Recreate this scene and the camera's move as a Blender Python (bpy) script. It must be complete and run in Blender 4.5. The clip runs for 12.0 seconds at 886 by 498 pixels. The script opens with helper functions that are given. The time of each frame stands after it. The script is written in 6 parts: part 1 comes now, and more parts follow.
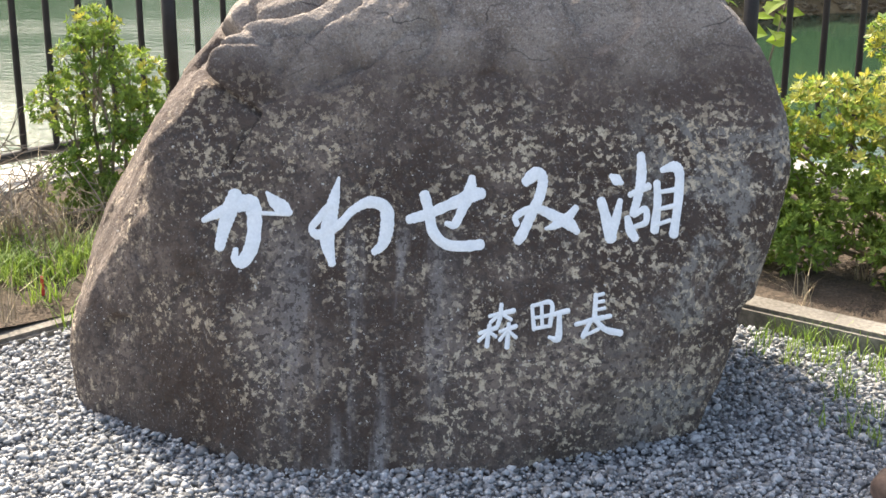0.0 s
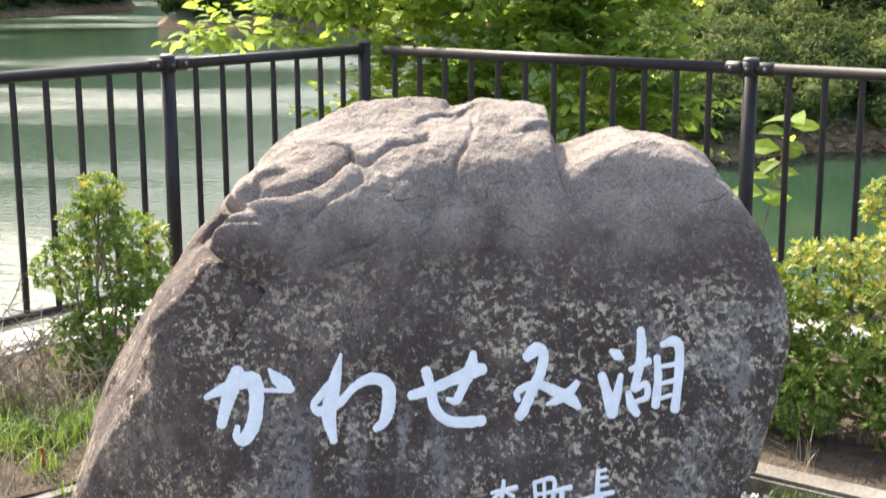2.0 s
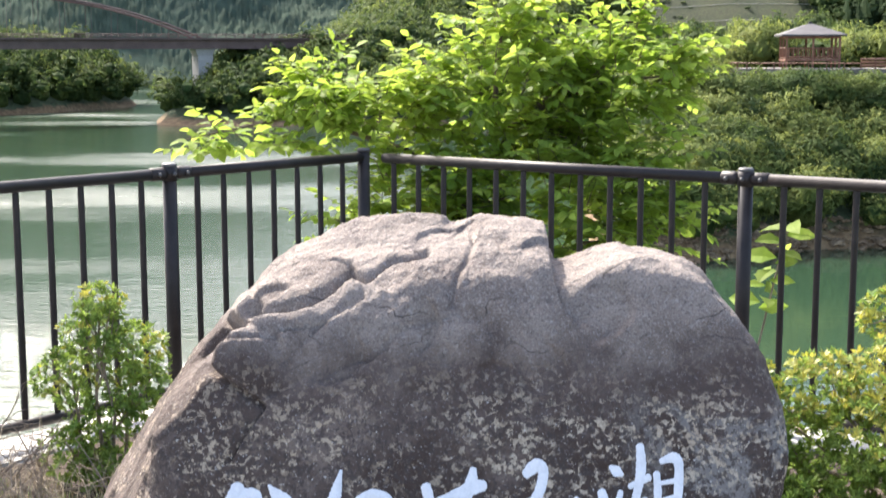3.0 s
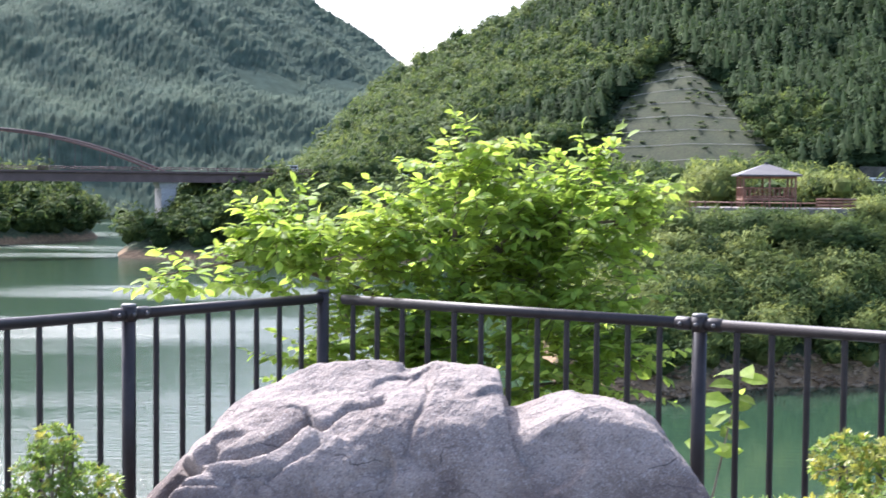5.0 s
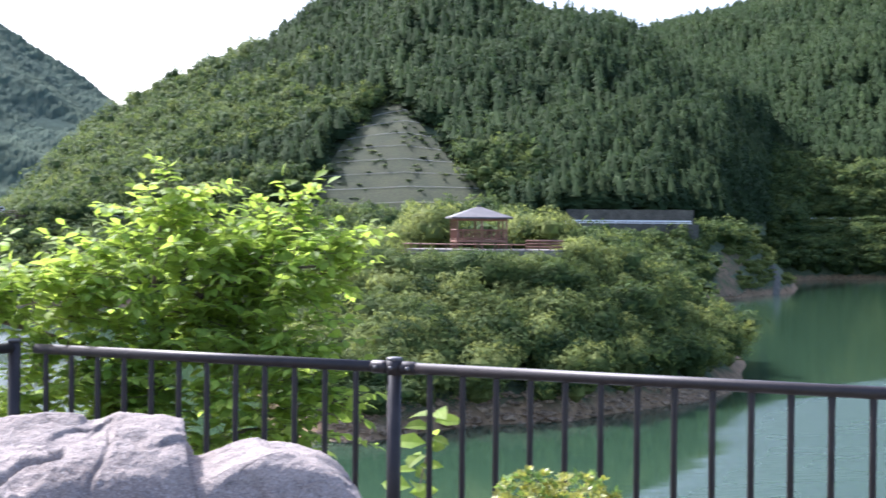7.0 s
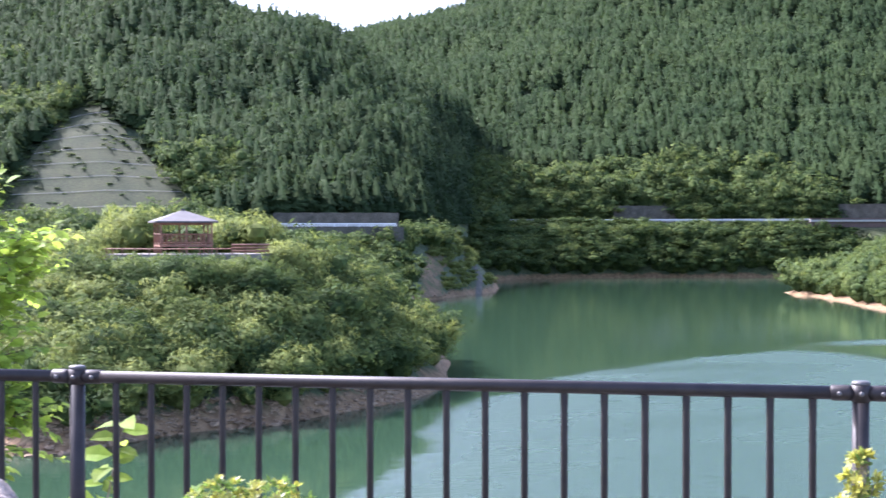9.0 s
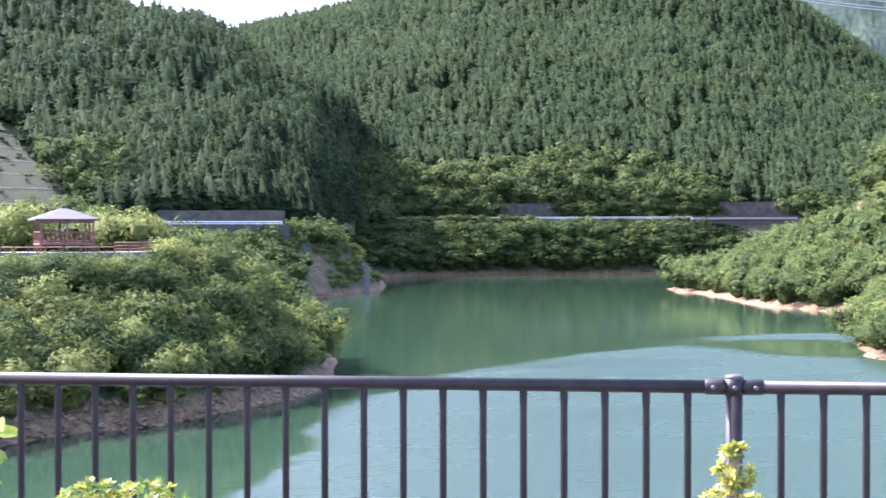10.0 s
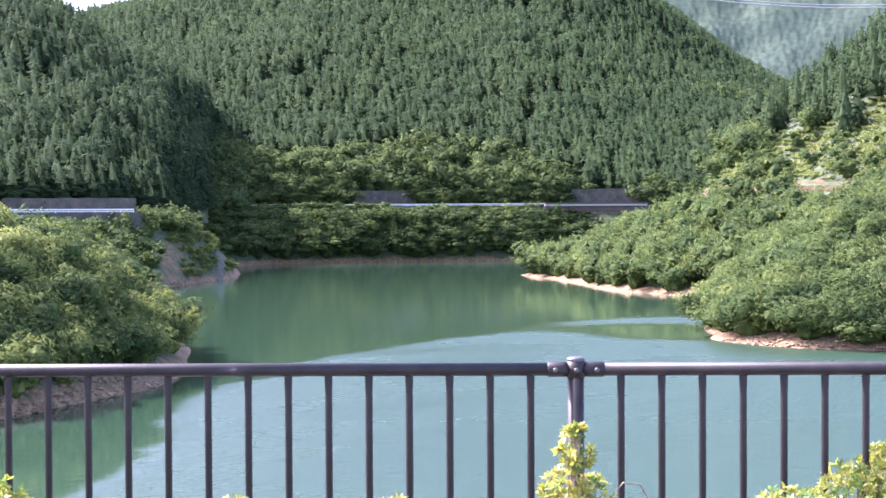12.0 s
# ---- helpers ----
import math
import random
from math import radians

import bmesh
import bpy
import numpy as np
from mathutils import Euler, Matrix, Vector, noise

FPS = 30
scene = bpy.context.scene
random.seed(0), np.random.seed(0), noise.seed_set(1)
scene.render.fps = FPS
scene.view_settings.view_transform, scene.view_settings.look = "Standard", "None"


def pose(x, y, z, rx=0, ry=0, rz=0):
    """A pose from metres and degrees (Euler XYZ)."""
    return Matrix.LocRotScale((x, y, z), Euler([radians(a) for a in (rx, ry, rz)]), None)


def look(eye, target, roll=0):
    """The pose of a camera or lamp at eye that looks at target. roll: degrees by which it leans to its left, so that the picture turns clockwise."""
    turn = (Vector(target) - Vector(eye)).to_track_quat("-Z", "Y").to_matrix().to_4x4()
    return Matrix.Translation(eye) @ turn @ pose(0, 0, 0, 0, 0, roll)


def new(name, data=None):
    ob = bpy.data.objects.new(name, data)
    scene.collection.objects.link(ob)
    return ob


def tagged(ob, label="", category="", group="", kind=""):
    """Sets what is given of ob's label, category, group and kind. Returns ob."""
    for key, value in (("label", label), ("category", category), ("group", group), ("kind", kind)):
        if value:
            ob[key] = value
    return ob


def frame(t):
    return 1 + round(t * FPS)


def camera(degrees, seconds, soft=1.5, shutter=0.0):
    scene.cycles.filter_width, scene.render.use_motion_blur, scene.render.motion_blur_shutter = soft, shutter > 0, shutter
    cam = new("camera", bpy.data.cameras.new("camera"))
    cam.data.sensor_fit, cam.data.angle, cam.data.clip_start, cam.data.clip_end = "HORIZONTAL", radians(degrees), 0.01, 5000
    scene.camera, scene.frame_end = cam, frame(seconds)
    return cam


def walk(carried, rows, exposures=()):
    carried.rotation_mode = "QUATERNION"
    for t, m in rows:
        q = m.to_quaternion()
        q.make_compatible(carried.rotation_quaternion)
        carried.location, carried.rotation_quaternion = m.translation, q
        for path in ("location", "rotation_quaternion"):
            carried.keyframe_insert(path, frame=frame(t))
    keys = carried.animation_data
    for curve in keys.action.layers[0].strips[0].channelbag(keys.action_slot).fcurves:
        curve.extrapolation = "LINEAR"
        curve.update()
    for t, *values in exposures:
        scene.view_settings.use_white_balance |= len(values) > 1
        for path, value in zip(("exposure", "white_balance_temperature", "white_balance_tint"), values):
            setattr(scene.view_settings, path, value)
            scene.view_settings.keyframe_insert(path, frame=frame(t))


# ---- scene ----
cam = camera(35.0, 12.0, shutter=0.5)
PATH = [
    (0, (0.18, 0.011, 1.442), (0.093, 1.915, 0.836), 0.1),
    (0.5, (0.177, 0.017, 1.447), (0.09, 1.929, 0.867), -0.0),
    (1, (0.168, 0.018, 1.468), (0.085, 1.943, 0.931), -0.0),
    (1.5, (0.174, 0.019, 1.509), (0.087, 1.958, 1.026), -0.1),
    (2, (0.177, 0.012, 1.534), (0.088, 1.966, 1.117), -0.2),
    (2.5, (0.17, 0.003, 1.562), (0.085, 1.97, 1.212), -0.1),
    (3, (0.17, -0.012, 1.586), (0.085, 1.967, 1.304), -0.1),
    (4.8, (0.181, -0.063, 1.622), (0.129, 1.934, 1.519), 0.5),
    (5, (0.184, -0.065, 1.626), (0.153, 1.933, 1.535), 0.5),
    (5.5, (0.196, -0.089, 1.636), (0.242, 1.91, 1.572), 0.6),
    (6, (0.221, -0.082, 1.635), (0.371, 1.911, 1.591), 0.5),
    (6.5, (0.243, -0.12, 1.642), (0.502, 1.863, 1.61), 0.5),
    (7, (0.27, -0.128, 1.646), (0.636, 1.838, 1.618), 0.5),
    (7.5, (0.294, -0.116, 1.645), (0.768, 1.827, 1.62), 0.4),
    (9.5, (0.393, 0.02, 1.624), (1.235, 1.834, 1.601), -0.1),
    (10, (0.41, 0.019, 1.623), (1.319, 1.799, 1.598), -0.1),
    (10.5, (0.409, -0.006, 1.624), (1.377, 1.744, 1.597), -0.2),
    (11, (0.419, -0.006, 1.62), (1.437, 1.715, 1.587), -0.2),
    (11.5, (0.427, -0.009, 1.62), (1.485, 1.688, 1.581), -0.2),
    (12, (0.44, -0.008, 1.617), (1.527, 1.67, 1.573), -0.3),
]
walk(cam, [(t, look(eye, target, roll)) for t, eye, target, roll in PATH], [(0, 1.5, 7150, 9), (3, 1.58, 6500, 12), (5, 1.6, 5770, 18), (7.5, 1.57, 5600, 20), (10, 2.22, 5560, 31), (12, 2.25, 5600, 35)])

# ---- light ----
SUN_AZ, SUN_EL = -32.0, 46.0
world = bpy.data.worlds.new("sky")
scene.world = world
world.use_nodes = True
wn = world.node_tree.nodes
sky = wn.new("ShaderNodeTexSky")
sky.sky_type = "NISHITA"
sky.sun_disc = False
sky.sun_elevation = radians(SUN_EL)
sky.sun_rotation = radians(SUN_AZ)
sky.dust_density = 4.0
sky.air_density = 1.0
wn["Background"].inputs["Strength"].default_value = 0.15
world.node_tree.links.new(sky.outputs["Color"], wn["Background"].inputs["Color"])
sun = new("sun", bpy.data.lights.new("sun", "SUN"))
sun.data.energy = 3.6
sun.data.angle = radians(0.5)
sun.data.color = (1.0, 0.95, 0.87)
sa, se = radians(SUN_AZ), radians(SUN_EL)
SUN_DIR = Vector((math.sin(sa) * math.cos(se), math.cos(sa) * math.cos(se), math.sin(se)))
sun.matrix_world = look(SUN_DIR * 60, (0, 0, 0))

# ---- small tools ----
rng = np.random.default_rng(7)
WATER = -14.5


def xy(az, d):
    """Ground place at a bearing (degrees from +y towards +x) and a distance."""
    return d * math.sin(radians(az)), d * math.cos(radians(az))


def smooth(a, b, x):
    t = np.clip((x - a) / (b - a), 0, 1)
    return t * t * (3 - 2 * t)


def waves(x, y, z=0.0, seed=0):
    """A cheap smooth noise of about -1 to 1, for arrays."""
    r = np.random.default_rng(seed)
    s = 0.0
    for k in range(7):
        a = r.normal(size=3)
        s = s + np.sin(a[0] * x * 2.2 + a[1] * y * 2.2 + a[2] * z * 2.2 + r.uniform(0, 6.28)) * (0.75 ** (k % 3))
    return s / 3.2


def mesh_of(name, bm, material, smooth_shade=False):
    me = bpy.data.meshes.new(name)
    bm.to_mesh(me)
    bm.free()
    me.materials.append(material)
    if smooth_shade:
        me.shade_smooth()
    return me


def part(name, bm, material, parent=None, label="", smooth_shade=False):
    ob = new(name, mesh_of(name, bm, material, smooth_shade))
    ob.parent = parent
    if label:
        ob["label"] = label
    return ob


def soup(name, tris, material, parent=None, label="", smooth_shade=False, soft=None):
    """One mesh object from an array of triangles (n, 3, 3); soft: a normal for each, for rounded shading of crowns."""
    n = len(tris)
    if soft is not None:
        g = np.cross(tris[:, 1] - tris[:, 0], tris[:, 2] - tris[:, 0])
        turn = np.sum(g * soft, axis=1) < 0
        tris = np.where(turn[:, None, None], tris[:, ::-1], tris)
    me = bpy.data.meshes.new(name)
    me.vertices.add(3 * n)
    me.vertices.foreach_set("co", np.ascontiguousarray(tris, dtype=np.float32).ravel())
    me.loops.add(3 * n)
    me.loops.foreach_set("vertex_index", np.arange(3 * n, dtype=np.int32))
    me.polygons.add(n)
    me.polygons.foreach_set("loop_start", np.arange(0, 3 * n, 3, dtype=np.int32))
    me.update(calc_edges=True)
    me.materials.append(material)
    if smooth_shade:
        me.shade_smooth()
    if soft is not None:
        me.shade_smooth()
        me.normals_split_custom_set_from_vertices(np.repeat(soft, 3, 0).tolist())
    ob = new(name, me)
    ob.parent = parent
    if label:
        ob["label"] = label
    return ob


def grid_mesh(name, pts, material, smooth_shade=True):
    """A mesh from a grid of places (rows, columns, 3)."""
    r, c = pts.shape[:2]
    idx = np.arange(r * c).reshape(r, c)
    faces = np.stack([idx[:-1, :-1], idx[:-1, 1:], idx[1:, 1:], idx[1:, :-1]], -1).reshape(-1, 4)
    me = bpy.data.meshes.new(name)
    me.from_pydata(pts.reshape(-1, 3).tolist(), [], faces.tolist())
    me.materials.append(material)
    if smooth_shade:
        me.shade_smooth()
    return new(name, me)


def empty(name, place=(0, 0, 0)):
    ob = new(name)
    ob.location = place
    return ob


def box(bm, centre, size, turn=0.0, bevel=0.0):
    m = Matrix.Translation(centre) @ Matrix.Rotation(turn, 4, "Z") @ Matrix.Diagonal((*size, 1))
    r = bmesh.ops.create_cube(bm, size=1.0, matrix=m)
    if bevel:
        edges = list({e for v in r["verts"] for e in v.link_edges})
        bmesh.ops.bevel(bm, geom=edges, offset=bevel, segments=2, affect="EDGES")


def tube(bm, pts, radii, sides=8, cap=True):
    """A tube along places, with a radius at each."""
    pts = [Vector(p) for p in pts]
    rings = []
    ref = Vector((0.31, 0.2, 0.93))
    for i, p in enumerate(pts):
        d = (pts[min(i + 1, len(pts) - 1)] - pts[max(i - 1, 0)]).normalized()
        a = d.cross(ref if abs(d.dot(ref)) < 0.95 else Vector((1, 0, 0))).normalized()
        b = d.cross(a)
        rings.append([bm.verts.new(p + (a * math.cos(6.28318 * k / sides) + b * math.sin(6.28318 * k / sides)) * radii[i]) for k in range(sides)])
    for q, w in zip(rings, rings[1:]):
        for k in range(sides):
            bm.faces.new((q[k], q[(k + 1) % sides], w[(k + 1) % sides], w[k]))
    if cap:
        bm.faces.new(rings[0][::-1])
        bm.faces.new(rings[-1])


# ---- materials ----
def surf(name, stops, scale=4.0, rough=0.8, fine=40.0, vary=0.25, bump=0.3, bump_scale=None, dist=0.01, metal=0.0, island=0.0, each=0.0, through_light=0.0, spec=0.5, detail=5.0):
    """A surface: a colour ramp over noise, a finer mottle, relief; island/each: tone per loose piece or object."""
    m = bpy.data.materials.new(name)
    m.use_nodes = True
    nt, n = m.node_tree, m.node_tree.nodes
    link = nt.links.new
    bsdf = n["Principled BSDF"]
    tc = n.new("ShaderNodeTexCoord")
    a = n.new("ShaderNodeTexNoise")
    a.inputs["Scale"].default_value, a.inputs["Detail"].default_value = scale, detail
    link(tc.outputs["Object"], a.inputs["Vector"])
    ramp = n.new("ShaderNodeValToRGB")
    els = ramp.color_ramp.elements
    while len(els) < len(stops):
        els.new(0.5)
    for e, (pos, col) in zip(els, stops):
        e.position, e.color = pos, (*col, 1)
    link(a.outputs["Fac"], ramp.inputs["Fac"])
    b = n.new("ShaderNodeTexNoise")
    b.inputs["Scale"].default_value, b.inputs["Detail"].default_value = fine, 3.0
    link(tc.outputs["Object"], b.inputs["Vector"])
    hsv = n.new("ShaderNodeHueSaturation")
    link(ramp.outputs["Color"], hsv.inputs["Color"])
    mr = n.new("ShaderNodeMapRange")
    mr.inputs["From Min"].default_value, mr.inputs["From Max"].default_value = 0.3, 0.7
    mr.inputs["To Min"].default_value, mr.inputs["To Max"].default_value = 1 - vary, 1 + vary
    link(b.outputs["Fac"], mr.inputs["Value"])
    val = mr.outputs["Result"]
    for amount, kind, out in ((island, "ShaderNodeNewGeometry", "Random Per Island"), (each, "ShaderNodeObjectInfo", "Random")):
        if amount:
            g = n.new(kind)
            r = n.new("ShaderNodeMapRange")
            r.inputs["To Min"].default_value, r.inputs["To Max"].default_value = 1 - amount, 1 + amount
            link(g.outputs[out], r.inputs["Value"])
            mu = n.new("ShaderNodeMath")
            mu.operation = "MULTIPLY"
            link(val, mu.inputs[0])
            link(r.outputs["Result"], mu.inputs[1])
            val = mu.outputs["Value"]
    link(val, hsv.inputs["Value"])
    link(hsv.outputs["Color"], bsdf.inputs["Base Color"])
    bsdf.inputs["Roughness"].default_value, bsdf.inputs["Metallic"].default_value = rough, metal
    bsdf.inputs["Specular IOR Level"].default_value = spec
    if bump:
        c = n.new("ShaderNodeTexNoise")
        c.inputs["Scale"].default_value, c.inputs["Detail"].default_value = bump_scale or fine, 6.0
        link(tc.outputs["Object"], c.inputs["Vector"])
        bp = n.new("ShaderNodeBump")
        bp.inputs["Strength"].default_value, bp.inputs["Distance"].default_value = bump, dist
        link(c.outputs["Fac"], bp.inputs["Height"])
        link(bp.outputs["Normal"], bsdf.inputs["Normal"])
    if through_light:
        tr = n.new("ShaderNodeBsdfTranslucent")
        h2 = n.new("ShaderNodeHueSaturation")
        h2.inputs["Hue"].default_value, h2.inputs["Saturation"].default_value, h2.inputs["Value"].default_value = 0.489, 1.04, 1.5
        link(hsv.outputs["Color"], h2.inputs["Color"])
        link(h2.outputs["Color"], tr.inputs["Color"])
        mix = n.new("ShaderNodeMixShader")
        mix.inputs["Fac"].default_value = through_light
        link(bsdf.outputs["BSDF"], mix.inputs[1])
        link(tr.outputs["BSDF"], mix.inputs[2])
        link(mix.outputs["Shader"], n["Material Output"].inputs["Surface"])
    return m


def boulder_stone():
    """Weathered grey-brown stone: lichen mottle, dark algae, pale drip streaks and small white specks."""
    m = bpy.data.materials.new("boulder_stone")
    m.use_nodes = True
    nt, n = m.node_tree, m.node_tree.nodes
    link = nt.links.new
    bsdf = n["Principled BSDF"]
    tc = n.new("ShaderNodeTexCoord")

    def noise_of(scale, detail=5.0, stretch=None, rough=0.55, warp=0.0):
        t = n.new("ShaderNodeTexNoise")
        t.inputs["Scale"].default_value, t.inputs["Detail"].default_value = scale, detail
        t.inputs["Roughness"].default_value, t.inputs["Distortion"].default_value = rough, warp
        if stretch:
            mp = n.new("ShaderNodeMapping")
            mp.inputs["Scale"].default_value = stretch
            link(tc.outputs["Object"], mp.inputs["Vector"])
            link(mp.outputs["Vector"], t.inputs["Vector"])
        else:
            link(tc.outputs["Object"], t.inputs["Vector"])
        return t.outputs["Fac"]

    def step(v, lo, hi, top=1.0):
        r = n.new("ShaderNodeMapRange")
        r.interpolation_type = "SMOOTHSTEP"
        r.inputs["From Min"].default_value, r.inputs["From Max"].default_value, r.inputs["To Max"].default_value = lo, hi, top
        link(v, r.inputs["Value"])
        return r.outputs["Result"]

    def times(a, b):
        t = n.new("ShaderNodeMath")
        t.operation = "MULTIPLY"
        link(a, t.inputs[0])
        link(b, t.inputs[1])
        return t.outputs["Value"]

    def over(base, fac, col):
        x = n.new("ShaderNodeMix")
        x.data_type = "RGBA"
        link(fac, x.inputs["Factor"])
        if isinstance(base, tuple):
            x.inputs["A"].default_value = (*base, 1)
        else:
            link(base, x.inputs["A"])
        x.inputs["B"].default_value = (*col, 1)
        return x.outputs["Result"]

    sep = n.new("ShaderNodeSeparateXYZ")
    link(tc.outputs["Object"], sep.inputs["Vector"])
    x, z = sep.outputs["X"], sep.outputs["Z"]
    c = over((0.070, 0.048, 0.038), step(noise_of(2.6, 8, rough=0.66), 0.42, 0.64), (0.225, 0.178, 0.150))
    c = over(c, step(noise_of(7, 6, warp=0.6), 0.48, 0.66, 0.75), (0.088, 0.066, 0.056))
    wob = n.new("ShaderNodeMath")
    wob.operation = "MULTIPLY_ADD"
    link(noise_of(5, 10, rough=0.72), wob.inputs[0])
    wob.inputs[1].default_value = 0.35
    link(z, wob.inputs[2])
    # paler upper stone: weathered grey, plus light on the top put into the colour
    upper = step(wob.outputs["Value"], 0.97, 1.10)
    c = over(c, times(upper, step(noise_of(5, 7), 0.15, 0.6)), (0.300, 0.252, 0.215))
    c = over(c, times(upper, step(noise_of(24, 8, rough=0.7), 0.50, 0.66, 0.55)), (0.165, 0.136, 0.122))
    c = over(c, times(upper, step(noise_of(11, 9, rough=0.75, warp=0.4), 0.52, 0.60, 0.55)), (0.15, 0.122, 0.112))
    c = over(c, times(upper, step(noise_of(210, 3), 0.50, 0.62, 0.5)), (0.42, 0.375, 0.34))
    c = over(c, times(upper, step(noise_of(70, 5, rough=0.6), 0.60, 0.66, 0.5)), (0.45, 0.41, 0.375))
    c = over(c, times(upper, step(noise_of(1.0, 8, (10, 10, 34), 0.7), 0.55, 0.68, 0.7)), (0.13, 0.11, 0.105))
    lower = step(wob.outputs["Value"], 1.06, 0.86)
    rightwards = step(x, -0.35, 0.35)
    band = times(step(wob.outputs["Value"], 0.84, 0.95), step(wob.outputs["Value"], 1.15, 1.02))
    c = over(c, times(band, step(noise_of(3.5, 9, rough=0.7), 0.42, 0.62, 0.6)), (0.105, 0.078, 0.069))
    scab = times(times(lower, step(x, 0.35, 0.62)), step(noise_of(5.5, 8, rough=0.66, warp=0.5), 0.5, 0.56, 0.8))
    c = over(c, scab, (0.27, 0.255, 0.235))
    patch = times(lower, step(noise_of(58, 6, rough=0.62, warp=0.4), 0.52, 0.555, 0.95))
    c = over(c, times(patch, step(noise_of(4, 8, rough=0.75), 0.47, 0.58)), (0.50, 0.41, 0.30))
    c = over(c, times(times(patch, rightwards), step(noise_of(20, 8, rough=0.7), 0.44, 0.58)), (0.60, 0.51, 0.385))
    streak = times(times(step(noise_of(1.0, 5, (13, 4, 0.9)), 0.46, 0.62, 0.7), step(z, 0.56, 0.44)), times(step(x, -0.42, -0.2), step(x, 0.12, -0.04)))
    c = over(c, streak, (0.36, 0.335, 0.325))
    c = over(c, times(lower, step(noise_of(62, 8, rough=0.62, warp=0.3), 0.53, 0.57, 0.85)), (0.075, 0.06, 0.054))
    c = over(c, times(lower, step(noise_of(110, 4), 0.66, 0.70, 0.9)), (0.60, 0.57, 0.52))
    c = over(c, step(noise_of(160, 3), 0.52, 0.66, 0.45), (0.07, 0.06, 0.055))
    c = over(c, step(noise_of(140, 3), 0.58, 0.74, 0.35), (0.5, 0.46, 0.43))
    vor = n.new("ShaderNodeTexVoronoi")
    vor.feature = "DISTANCE_TO_EDGE"
    vor.inputs["Scale"].default_value = 3.6
    wv = n.new("ShaderNodeTexNoise")
    wv.inputs["Scale"].default_value, wv.inputs["Detail"].default_value = 5.0, 6.0
    link(tc.outputs["Object"], wv.inputs["Vector"])
    sc = n.new("ShaderNodeVectorMath")
    sc.operation = "MULTIPLY_ADD"
    link(wv.outputs["Color"], sc.inputs[0])
    sc.inputs[1].default_value = (0.35, 0.35, 0.2)
    mp = n.new("ShaderNodeMapping")
    mp.inputs["Scale"].default_value = (0.8, 1.0, 1.9)
    mp.inputs["Rotation"].default_value = (0, 0.35, 0)
    link(tc.outputs["Object"], mp.inputs["Vector"])
    link(mp.outputs["Vector"], sc.inputs[2])
    link(sc.outputs["Vector"], vor.inputs["Vector"])
    hair = times(step(vor.outputs["Distance"], 0.016, 0.002, 0.8), times(upper, step(noise_of(6, 4), 0.46, 0.58)))
    c = over(c, hair, (0.05, 0.042, 0.04))
    link(c, bsdf.inputs["Base Color"])
    bsdf.inputs["Roughness"].default_value = 0.85
    bsdf.inputs["Specular IOR Level"].default_value = 0.3
    last = None
    for sc, st, ds in ((17, 0.45, 0.03), (60, 0.85, 0.012), (210, 0.9, 0.005)):
        bp = n.new("ShaderNodeBump")
        bp.inputs["Strength"].default_value, bp.inputs["Distance"].default_value = st, ds
        link(noise_of(sc, 6), bp.inputs["Height"])
        if last:
            link(last, bp.inputs["Normal"])
        last = bp.outputs["Normal"]
    link(last, bsdf.inputs["Normal"])
    return m


